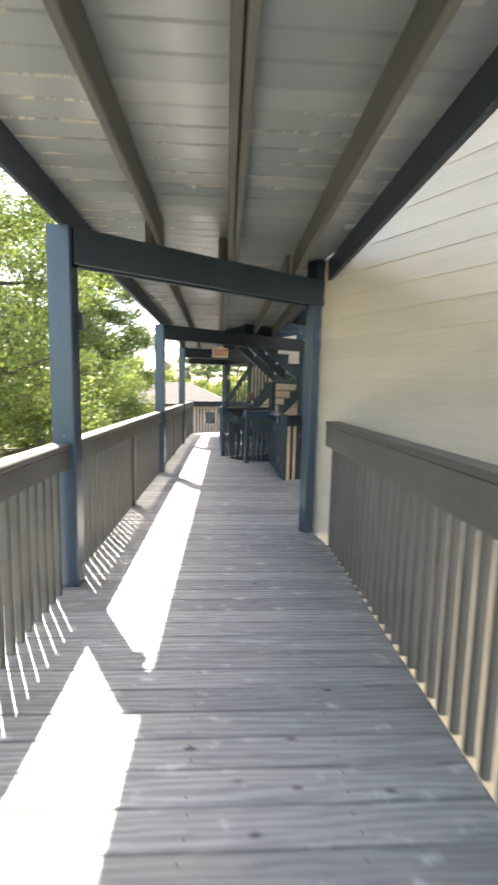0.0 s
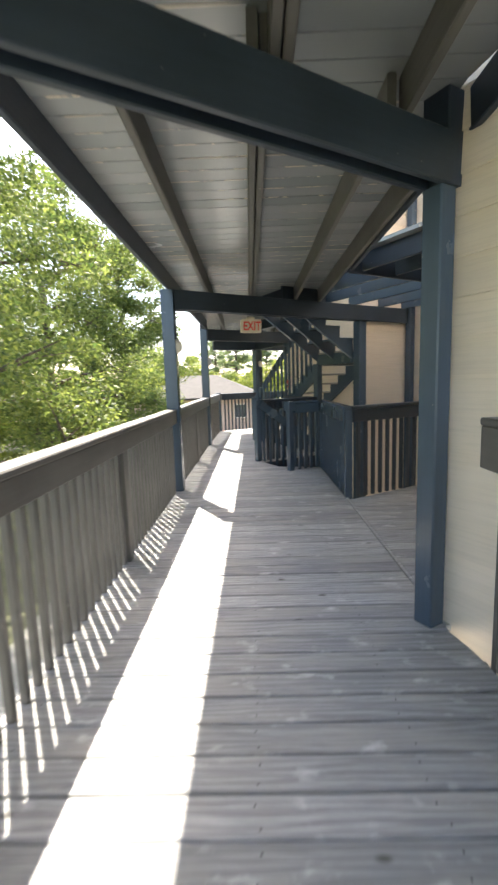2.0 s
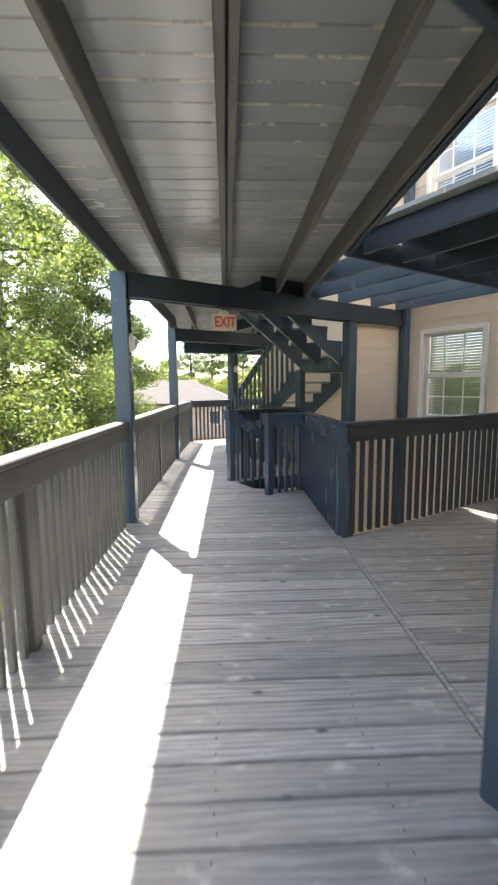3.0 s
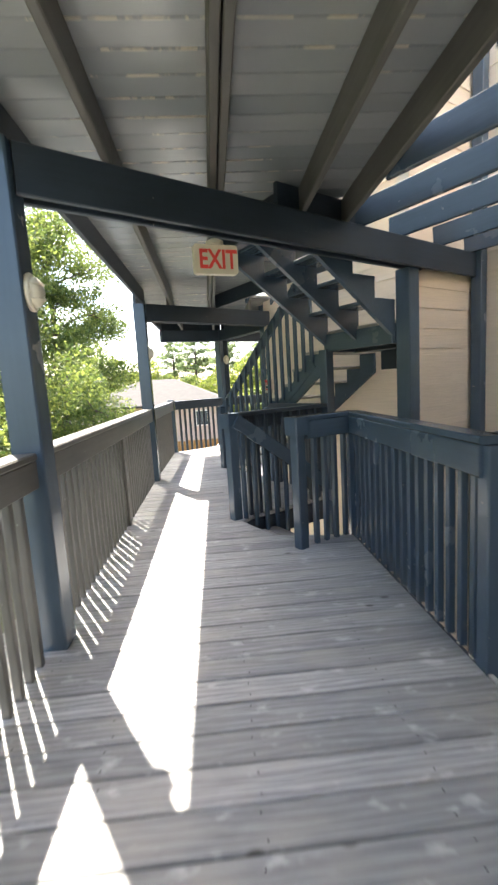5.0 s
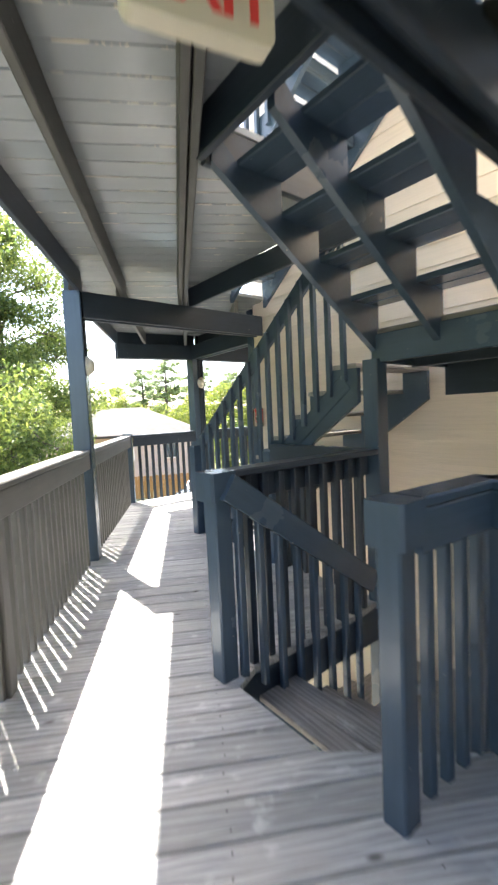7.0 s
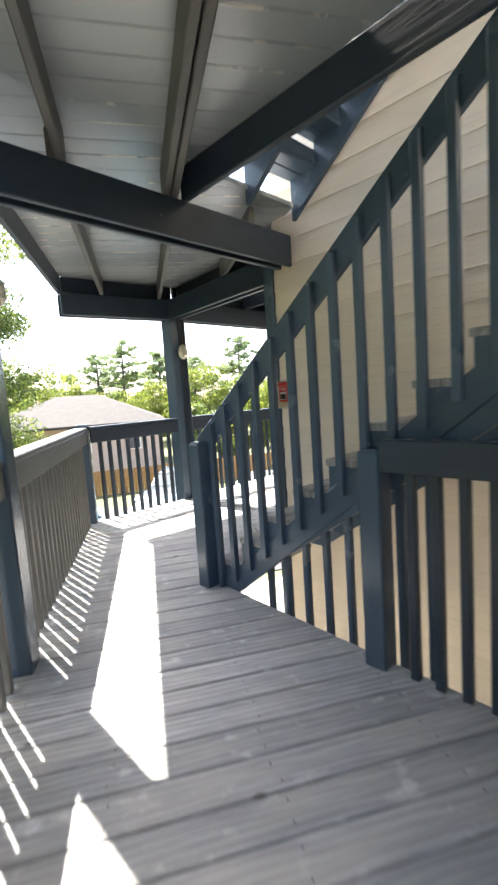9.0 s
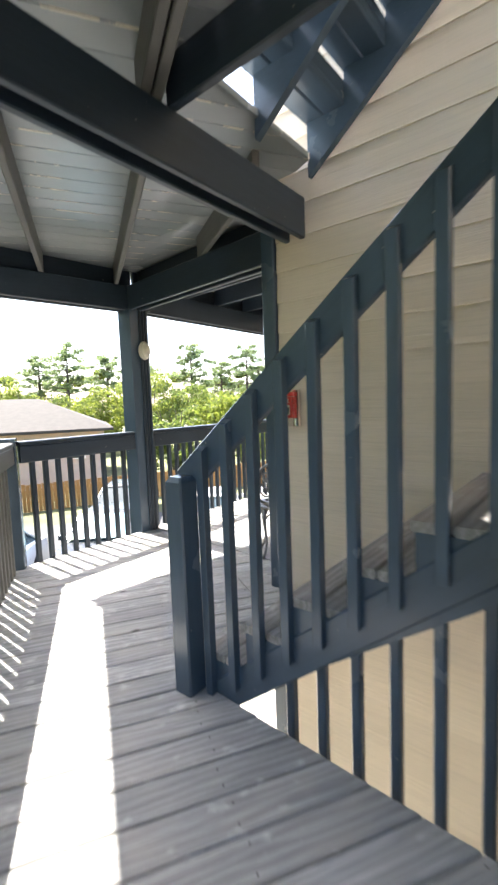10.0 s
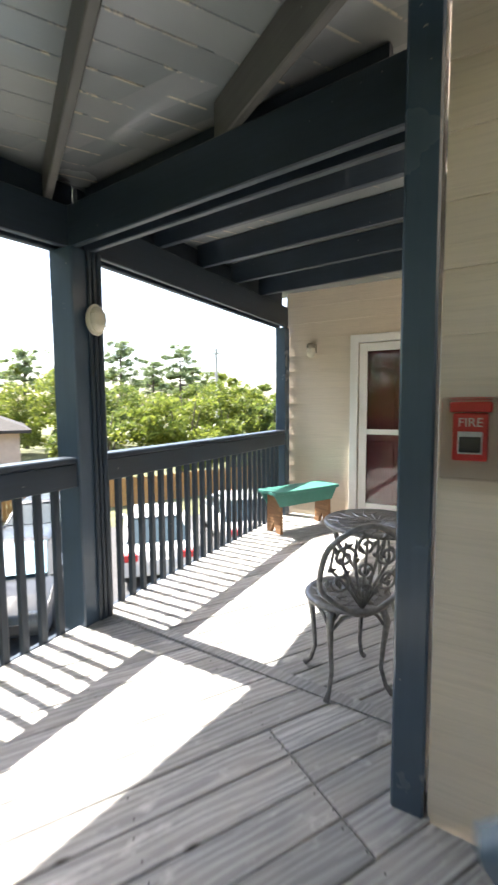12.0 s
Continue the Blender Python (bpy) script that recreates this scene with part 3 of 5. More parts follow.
# ---- stairs ----
def flight(name, foot_l, foot_r, z0, going, steps, label, carriages=2, tread=0.27, riser=0.187, mat=TREAD, boards=2, nosing=0.02, below=0.0, on=0.0, toe=0.0):
    """Open timber stairs: sawn carriages, plank treads. foot_l, foot_r: ends of the lowest nosing; going: the way up."""
    st = thing(name, flat(foot_l, z0), label, "stairs", "timber stairs")
    fl, fr = flat(foot_l, z0), flat(foot_r, z0)
    across = (fr - fl)
    for k in range(carriages):
        o = fl + across * ((k + 0.02) / (carriages - 1) if k == 0 else (k - (0.02 if k == carriages - 1 else 0)) / (carriages - 1))
        pts = [(0, 0)]
        for i in range(steps):
            pts.append((i * tread, (i + 1) * riser - 0.036))
            pts.append(((i + 1) * tread, (i + 1) * riser - 0.036))
        end = steps * tread + on
        if on:
            pts.append((end, steps * riser + 0.1))
        if below:
            pts.append((end, end * riser / tread - below))
            pts.append((0.0, -below))
        else:
            low = 0.24 * math.hypot(tread, riser) / tread
            pts.append((end, steps * riser - 0.036 - low + 0.05))
            pts.append((max(0.06, low * tread / riser - tread), 0.0))
        s = across.normalized() * 0.021
        bm = bmesh.new()
        A = [o - s + going * a + UP * b for a, b in pts]
        B = [o + s + going * a + UP * b for a, b in pts]
        prism(bm, [v - fl for v in A], [v - fl for v in B])
        part("carriage", bm, NAVY_POST, st, m=Matrix.Translation(fl))
    for i in range(steps):
        for j in range(boards):
            w = (tread + nosing) / boards
            c = going * (i * tread - nosing + (j + 0.5) * w) + UP * ((i + 1) * riser - 0.018)
            bar("tread", fl + c, fr + c, w - 0.006, 0.036, mat, st)
        if toe:
            c = going * ((i + 1) * tread - 0.012) + UP * ((i + 1) * riser + toe / 2)
            bar("toe_board", fl + c, fr + c, 0.02, toe, mat, st)
    return st


W1 = 1.10
foot = Vector((*NEWEL_D, 0)) + RUN * 0.06
flight("staircase", flat(foot + ACROSS * 0.058), flat(foot + ACROSS * W1), 0.0, RUN, 9, "grey plank stairs on navy carriages rising beside the siding wall", tread=0.24)
flight("staircase", flat(foot + ACROSS * 0.058), flat(foot + ACROSS * W1), STOREY, RUN, 9, "underside of the next navy timber flight", 3, mat=NAVY_POST, tread=0.24, below=0.15, toe=0.10)
top2_l, top2_r = Vector((*LAND_L, 0)), Vector((*LAND_R, 0)) + ALONG * 0.07
flight("staircase", flat(top2_l + ACROSS * 0.02), flat(top2_r + ACROSS * 0.02), 9 * 0.187 + 0.187 - 0.0, -ACROSS, 4, "open navy flight seen from below, leading to the upper deck", 3, mat=NAVY_POST, tread=0.287, below=0.17, on=0.16)
for z in (1.87, 1.87 - STOREY):
    land = thing("stair_landing", flat(top2_l, z), "dark navy framed stair landing with plank floor", "landing", "stair landings")
    q = [top2_l, top2_r, top2_r + ACROSS * 1.02, top2_l + ACROSS * 1.02]
    for k in range(7):
        a = q[0] + ACROSS * (k * 0.146 + 0.07)
        b = q[1] + ACROSS * (k * 0.146 + 0.07)
        bar("plank", flat(a, z - 0.018), flat(b, z - 0.018), 0.139, 0.036, TREAD, land)
    for k in range(4):
        bar("edge_board", flat(q[k], z - 0.13), flat(q[(k + 1) % 4], z - 0.13), 0.042, 0.19, NAVY_POST, land)
    for k in range(2):
        a, b = q[3] - ACROSS * (0.03 + 0.5 * k), q[2] - ACROSS * (0.03 + 0.5 * k)
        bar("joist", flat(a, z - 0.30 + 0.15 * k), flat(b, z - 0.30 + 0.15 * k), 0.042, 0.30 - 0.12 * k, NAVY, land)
top_board = bar("deck_edge_board", (0.60, 8.58, STOREY - 0.02), (0.17, 9.40, STOREY - 0.02), 0.20, 0.036, NAVY)
tagged(top_board, "navy painted top board where the stairs reach the upper deck", "board")
# the flight down
low_l = flat(top2_l) - ACROSS * 0.06
low_r = flat(top2_r) - ACROSS * 0.06
flight("staircase", low_l, low_r, -STOREY + 1.87, -ACROSS, 4, "grey plank stairs leading down to a lower landing", 3)
flight("staircase", flat(foot + ACROSS * 0.058), flat(foot + ACROSS * W1), -STOREY, RUN, 9, "lowest timber flight below the deck", 2, tread=0.24)

# sloping rail and balusters of the rising flight
slope = Vector(RUN * 0.24 + UP * 0.19)
rail = thing("stair_rail", (*NEWEL_D, 0), "navy sloping stair rail board with chamfered balusters", "stair rail", "stair rails")
base = Vector((*NEWEL_D, 0)) - ACROSS * 0.0
r0 = base + UP * 0.966 + ACROSS * 0.077 - RUN * 0.05
r1 = r0 + (slope + UP * 0.005) * 9.05
bar("rail_board", r0, r1, 0.038, 0.135, NAVY_POST, rail)
for i in range(15):
    s = 0.42 + i * 0.60
    q = base + RUN * (0.24 * s) + ACROSS * 0.037
    zr = 1.005 + 0.195 * s
    bm = bmesh.new()
    zt, zb = zr + 0.035, 0.19 * s - 0.12
    prism(bm, bar_loop(0.04, 0.04, 0.003, 0), bar_loop(0.04, 0.04, 0.003, zt - zb))
    for v in bm.verts:
        if v.co.y > 0.1 and v.co.z > 0:
            v.co.y += 0.02
    bar_m = aim((q.x, q.y, max(zb, -0.1)), (q.x, q.y, zt), ACROSS)
    part("baluster", bm, NAVY_POST, rail, m=bar_m)
copy_thing(rail, Matrix.Translation((*NEWEL_D, STOREY)))
# outer stringer board, and the short balusters under it
o0 = base + RUN * 0.1 + UP * -0.045 + ACROSS * 0.068
bar("stringer_board", o0, o0 + slope * 8.4, 0.038, 0.14, NAVY_POST, rail)
under = thing("railing", (*NEWEL_C, 0), "navy balusters filling the gap below the stair stringer", "railing", "deck railings")
for i in range(8):
    q = base + RUN * (0.49 + 0.148 * i) + ACROSS * 0.12
    zt = 0.19 / 0.24 * (0.49 + 0.148 * i) - 0.14
    bar("baluster", (q.x, q.y, -0.22), (q.x, q.y, zt), 0.04, 0.04, NAVY_POST, under, up=ACROSS)
# sloping rail of the flight down
rd = thing("stair_rail", (*NEWEL_B, 0), "dark navy sloping rail beside the stairs down", "stair rail", "stair rails")
b0 = Vector((*NEWEL_B, 1.0))
b1 = b0 + ACROSS * 1.15 - UP * 0.80
off = -ALONG * 0.095
bar("rail_board", b0 + off, b1 + off, 0.038, 0.14, NAVY_POST, rd)
for k in range(8):
    f = (k + 0.6) / 8.5
    q = b0.lerp(b1, f) + off * 0.58
    bar("baluster", (q.x, q.y, q.z - 0.95), (q.x, q.y, q.z + 0.03), 0.04, 0.04, NAVY_POST, rd, up=ACROSS)
# deck edge boards round the stairwell
for a, b in ((NEWEL_A, NEWEL_B), (NEWEL_B, LAND_L), (LAND_L, NEWEL_D), (TURN_1, TURN_2), (TURN_2, NEWEL_A), (TURN_1, on_wall(5.42)), ((1.14, -5), (1.14, 3.8)), ((-1.13, -5), (-1.13, 14.3)), ((-1.1, 14.37), (0.05, 15.08)), ((0.05, 15.09), (2.7, 16.75))):
    j = bar("edge_joist", (a[0], a[1], -0.16), (b[0], b[1], -0.16), 0.042, 0.22, NAVY)
    tagged(j, "navy painted joist at the edge of the deck", "joist", "edge joists of the deck")

# ---- fixtures ----


def exit_sign(x, y, z, yaw):
    s = thing("exit_sign", (x, y, z), "cream plastic exit sign with red letters under a beam", "exit sign")
    m = pose(x, y, z, 0, 0, yaw)
    bm = bmesh.new()
    block(bm, -0.148, 0.148, -0.022, 0.022, -0.092, 0.092)
    bmesh.ops.bevel(bm, geom=[e for e in bm.edges if abs(e.verts[0].co.y - e.verts[1].co.y) > 0.01], offset=0.022, segments=4, affect="EDGES", profile=0.5)
    part("housing", bm, CREAM, s, m=m)
    bm = bmesh.new()
    lathe(bm, [(0.06, 0), (0.058, 0.025), (0.03, 0.04)], 18)
    part("canopy", bm, CREAM, s, m=m @ pose(0, 0, 0.088))
    letters("lettering", "EXIT", 0.165, m @ pose(0.012, -0.0235, -0.005, 90, 0, 0), REDL, s, 0.001, 0.76, 0.004)
    return s


exit_sign(0.0, 8.06, 2.16, 16)


def bulkhead(x, y, z, out, label, scale=1.0):
    """A small oval wall lamp, faced along out."""
    s = thing("wall_lamp", (x, y, z), label, "wall lamp", "small lamps on posts")
    out = Vector(out).normalized()
    m = Matrix((UP.cross(out) * -1, UP, out)).transposed().to_4x4()
    m.translation = (x, y, z)
    bm = bmesh.new()
    lathe(bm, [(0.062, 0), (0.066, 0.02), (0.06, 0.03)], 24)
    bmesh.ops.scale(bm, vec=(1, 1.45, 1), verts=bm.verts)
    part("backplate", bm, BRONZE if scale < 1 else CREAM, s, m=m)
    bm = bmesh.new()
    lathe(bm, [(0.055, 0.028), (0.05, 0.05), (0.035, 0.068), (0.012, 0.075)], 24)
    bmesh.ops.scale(bm, vec=(1, 1.4, 1), verts=bm.verts)
    part("cover", bm, CREAM, s, m=m, smooth=True)
    for k in (-1, 0, 1):
        bm = bmesh.new()
        tube(bm, [(-0.055, k * 0.035, 0.03), (-0.04, k * 0.035, 0.062), (0, k * 0.035, 0.08), (0.04, k * 0.035, 0.062), (0.055, k * 0.035, 0.03)], [0.004] * 5, 5)
        part("guard_bar", bm, CREAM, s, m=m)
    return s


bulkhead(POST_E[0] + 0.092, POST_E[1] - 0.10, 1.90, (0.45, -0.9, 0), "cream oval bulkhead lamp on the porch post")
bulkhead(POST_C[0] + 0.073, POST_C[1] + 0.0, 1.86, (1, 0, 0), "cream oval bulkhead lamp on a walkway post")
jb = thing("junction_box", (POST_B[0] + 0.1, POST_B[1] + 0.05, 1.93), "small dark electrical box on a walkway post", "electrical box")
bar("box", (POST_B[0] + 0.098, POST_B[1] + 0.045, 1.87), (POST_B[0] + 0.098, POST_B[1] + 0.045, 1.99), 0.05, 0.06, BLACK, jb, up=Vector((1, 0, 0)))
bar("cover", (POST_B[0] + 0.126, POST_B[1] + 0.045, 1.88), (POST_B[0] + 0.126, POST_B[1] + 0.045, 1.98), 0.05, 0.006, BRONZE, jb, up=Vector((1, 0, 0)), c=0.001)
bulkhead(POST_D[0] + 0.073, POST_D[1] + 0.0, 1.86, (1, 0, 0), "cream oval bulkhead lamp on a walkway post")

# conduit down post E
cd = thing("conduit", (POST_E[0] + 0.1, POST_E[1] - 0.03, 0.0), "thin dark conduit running down the porch post", "conduit")
for dx, dy, r in ((0.072, -0.086, 0.013), (0.103, -0.068, 0.013), (0.136, -0.048, 0.018)):
    bm = bmesh.new()
    tube(bm, [(POST_E[0] + dx, POST_E[1] + dy, 0.0), (POST_E[0] + dx, POST_E[1] + dy, 1.2), (POST_E[0] + dx, POST_E[1] + dy, BEAM_LO)], [r] * 3, 8)
    part("pipe", bm, NAVY, cd)


def wall_frame(t, z, out=0.0):
    """A frame on the long wall: x along it, y up, z out of it."""
    m = Matrix((RUN, UP, -ACROSS)).transposed().to_4x4()
    if m.determinant() < 0:
        m = Matrix((-RUN, UP, -ACROSS)).transposed().to_4x4()
    m.translation = on_wall(t, out, z)
    return m


def fire_alarm(t, z):
    m = wall_frame(t, z, 0.002)
    s = thing("fire_alarm", m.translation, "red fire alarm pull box under a clear cover on siding", "fire alarm")

    def box(name, x0, x1, y0, y1, z0, z1, mat, bev=0.005, label=""):
        bm = bmesh.new()
        block(bm, x0, x1, y0, y1, z0, z1)
        bmesh.ops.bevel(bm, geom=bm.edges[:], offset=bev, segments=2, affect="EDGES", profile=0.5)
        return part(name, bm, mat, s, label, m)

    box("back_box", -0.078, 0.078, -0.13, 0.115, 0.0, 0.018, BACKING)
    box("pull_station", -0.046, 0.046, -0.07, 0.068, 0.018, 0.045, REDP)
    box("alarm_head", -0.055, 0.055, 0.07, 0.1, 0.018, 0.05, REDP)
    box("pull_handle", -0.028, 0.028, -0.045, 0.0, 0.045, 0.055, BLACK, 0.003)
    box("white_plate", -0.032, 0.032, -0.05, 0.015, 0.0445, 0.0475, WHITE, 0.001)
    box("clear_cover", -0.075, 0.075, -0.125, 0.112, 0.019, 0.08, CLEAR, 0.008)
    letters("lettering", "FIRE", 0.036, m @ pose(0, 0.04, 0.0455), WHITE, s, 0.0006)
    return s


fire_alarm(-0.05, 1.285)


def window(name, wall_p, d, out, t0, t1, z0, z1):
    """A white double-hung window with glazing bars, set in its opening."""
    w = thing(name, wall_p + d * t0 + UP * z0, "white double-hung window with glazing bars and blinds", "window", kind="structure")
    m = Matrix((d, UP, d.cross(UP))).transposed().to_4x4()
    m.translation = wall_p + UP * 0
    sgn = 1 if (d.cross(UP)).dot(out) > 0 else -1

    def bx(name, x0, x1, y0, y1, a, b, mat, parent=w):
        bm = bmesh.new()
        lo, hi = sorted((a * sgn, b * sgn))
        block(bm, x0, x1, y0, y1, lo, hi)
        bmesh.ops.bevel(bm, geom=bm.edges[:], offset=0.003, segments=1, affect="EDGES", profile=0.5)
        return part(name, bm, mat, parent, m=m)

    f = bx("window_frame", t0 - 0.06, t0, z0 - 0.06, z1 + 0.06, -0.02, 0.035, WHITE)
    bx("window_frame", t1, t1 + 0.06, z0 - 0.06, z1 + 0.06, -0.02, 0.035, WHITE)
    bx("window_frame", t0 + 0.001, t1 - 0.001, z1, z1 + 0.06, -0.02, 0.035, WHITE)
    bx("window_sill", t0 + 0.001, t1 - 0.001, z0 - 0.06, z0, -0.02, 0.05, WHITE)
    mid = (z0 + z1) / 2
    for a, b, o in ((z0, mid, -0.055), (mid, z1, -0.03)):
        bx("stile", t0, t0 + 0.04, a, b, o - 0.02, o, WHITE)
        bx("stile", t1 - 0.04, t1, a, b, o - 0.02, o, WHITE)
        bx("sash_rail", t0 + 0.04, t1 - 0.04, a, a + 0.04, o - 0.02, o, WHITE)
        bx("sash_rail", t0 + 0.04, t1 - 0.04, b - 0.04, b, o - 0.02, o, WHITE)
        p = bx("pane", t0 + 0.04, t1 - 0.04, a + 0.04, b - 0.04, o - 0.012, o - 0.008, GLASS)
        p.visible_shadow = False
        for k in (1, 2):
            x = t0 + (t1 - t0) * k / 3
            bx("glazing_bar", x - 0.008, x + 0.008, a + 0.04, b - 0.04, o - 0.016, o - 0.004, WHITE)
        y = (a + b) / 2
        bx("glazing_bar", t0 + 0.04, t1 - 0.04, y - 0.008, y + 0.008, o - 0.0165, o - 0.0035, WHITE)
    for k in range(30):
        z = z0 + 0.05 + (z1 - z0 - 0.06) * k / 30
        bx("blind_slat", t0 + 0.02, t1 - 0.02, z, z + 0.033, -0.125, -0.12, BLIND)
    return w


BLIND = plain("blind_slat", (0.30, 0.30, 0.25), 0.6)
window("window_1", flat(WALL_0), RUN, -ACROSS, WIN_0, WIN_1, WIN_LO, WIN_HI)
window("window_2", flat(WALL_0), RUN, -ACROSS, WIN_0, WIN_1, WIN_LO + STOREY, WIN_HI + STOREY)


def storm_door():
    p0 = flat(POST_G) + ACROSS * 0.12
    d, out = RUN, -ACROSS
    m = Matrix((d, UP, d.cross(UP))).transposed().to_4x4()
    m.translation = p0
    sgn = 1 if d.cross(UP).dot(out) > 0 else -1
    w = thing("door_1", p0 + d * DOOR_0, "maroon door behind a white glazed storm door", "door", kind="structure")

    def bx(name, x0, x1, y0, y1, a, b, mat, bev=0.003):
        bm = bmesh.new()
        lo, hi = sorted((a * sgn, b * sgn))
        block(bm, x0, x1, y0, y1, lo, hi)
        bmesh.ops.bevel(bm, geom=bm.edges[:], offset=bev, segments=1, affect="EDGES", profile=0.5)
        return part(name, bm, mat, w, m=m)

    bx("door_frame", DOOR_0 - 0.09, DOOR_0, 0.02, 2.17, -0.03, 0.03, WHITE)
    bx("door_frame", DOOR_1, DOOR_1 + 0.09, 0.02, 2.17, -0.03, 0.03, WHITE)
    bx("door_frame", DOOR_0 + 0.001, DOOR_1 - 0.001, 2.08, 2.17, -0.03, 0.03, WHITE)
    bx("stile", DOOR_0 + 0.01, DOOR_0 + 0.10, 0.04, 2.07, -0.035, -0.005, WHITE)
    bx("stile", DOOR_1 - 0.10, DOOR_1 - 0.01, 0.04, 2.07, -0.035, -0.005, WHITE)
    for a, b in ((0.04, 0.22), (1.03, 1.09), (1.98, 2.07)):
        bx("rail", DOOR_0 + 0.101, DOOR_1 - 0.101, a, b, -0.034, -0.006, WHITE)
    for a, b in ((0.22, 1.03), (1.09, 1.98)):
        g = bx("pane", DOOR_0 + 0.10, DOOR_1 - 0.10, a, b, -0.024, -0.019, GLASS, 0.001)
        g.visible_shadow = False
    bx("door_leaf", DOOR_0 + 0.005, DOOR_1 - 0.005, 0.03, 2.075, -0.12, -0.08, MAROON)
    for a, b in ((0.2, 0.95), (1.1, 1.9)):
        for x0, x1 in ((DOOR_0 + 0.13, DOOR_0 + 0.40), (DOOR_0 + 0.47, DOOR_0 + 0.74)):
            bx("panel", x0, x1, a, b, -0.081, -0.072, MAROON, 0.006)
    bx("handle", DOOR_1 - 0.075, DOOR_1 - 0.05, 0.98, 1.16, -0.005, 0.035, BLACK, 0.008)


storm_door()
pl = flat(POST_G) + ACROSS * 0.12 + RUN * 0.36
def jar_lantern(p, out):
    """A small bracket lamp: square backplate, ribbed jar, round cap."""
    s = thing("wall_lamp", p, "small bronze jar lantern beside the porch door", "wall lamp", "small lamps on posts")
    bar("backplate", p - UP * 0.05, p + UP * 0.05, 0.09, 0.016, BRONZE, s, up=out)
    bar("bracket", p + UP * 0.02, p + UP * 0.02 + out * 0.07, 0.03, 0.03, BRONZE, s)
    c = p + out * 0.075
    bm = bmesh.new()
    lathe(bm, [(0.02, 0.06), (0.05, 0.05), (0.056, 0.02), (0.05, 0.0)], 20)
    part("cap", bm, BRONZE, s, m=Matrix.Translation(c), smooth=True)
    bm = bmesh.new()
    lathe(bm, [(0.044, -0.001), (0.05, -0.03), (0.048, -0.075), (0.034, -0.105), (0.01, -0.112)], 20)
    part("jar", bm, CREAM, s, m=Matrix.Translation(c), smooth=True)
    return s


jar_lantern(flat(pl, 2.05) - ACROSS * 0.012, -ACROSS)


# ---- porch furniture ----
def bench(x, y, yaw):
    m = pose(x, y, 0, 0, 0, yaw)
    s = thing("bench", (x, y, 0), "teal painted plank bench with raw wooden legs", "bench")
    bm = bmesh.new()
    block(bm, -0.46, 0.46, -0.16, 0.16, 0.43, 0.465)
    bmesh.ops.bevel(bm, geom=bm.edges[:], offset=0.008, segments=2, affect="EDGES", profile=0.5)
    part("seat", bm, TEAL, s, m=m)
    for yy in (-0.13, 0.11):
        bm = bmesh.new()
        prism(bm, [(-0.45, yy, 0.43), (0.45, yy, 0.43), (0.37, yy, 0.30), (-0.37, yy, 0.30)], [(-0.45, yy + 0.02, 0.43), (0.45, yy + 0.02, 0.43), (0.37, yy + 0.02, 0.30), (-0.37, yy + 0.02, 0.30)])
        part("apron", bm, TEAL, s, m=m)
    for xx in (-0.37, 0.335):
        bm = bmesh.new()
        prism(bm, [(xx, -0.12, 0), (xx, -0.05, 0), (xx, 0, 0.12), (xx, 0.05, 0), (xx, 0.12, 0), (xx, 0.108, 0.43), (xx, -0.108, 0.43)],
              [(xx + 0.035, -0.12, 0), (xx + 0.035, -0.05, 0), (xx + 0.035, 0, 0.12), (xx + 0.035, 0.05, 0), (xx + 0.035, 0.12, 0), (xx + 0.035, 0.108, 0.43), (xx + 0.035, -0.108, 0.43)])
        part("leg", bm, RAW, s, "unpainted wooden leg", m)
    return s


bench(2.55, 16.06, 5)


def scroll(cx, cz, r, turns, start, n=18):
    return [(cx + r * (1 - 0.75 * k / n) * math.cos(start + turns * 2 * math.pi * k / n), 0, cz + r * (1 - 0.75 * k / n) * math.sin(start + turns * 2 * math.pi * k / n)) for k in range(n + 1)]


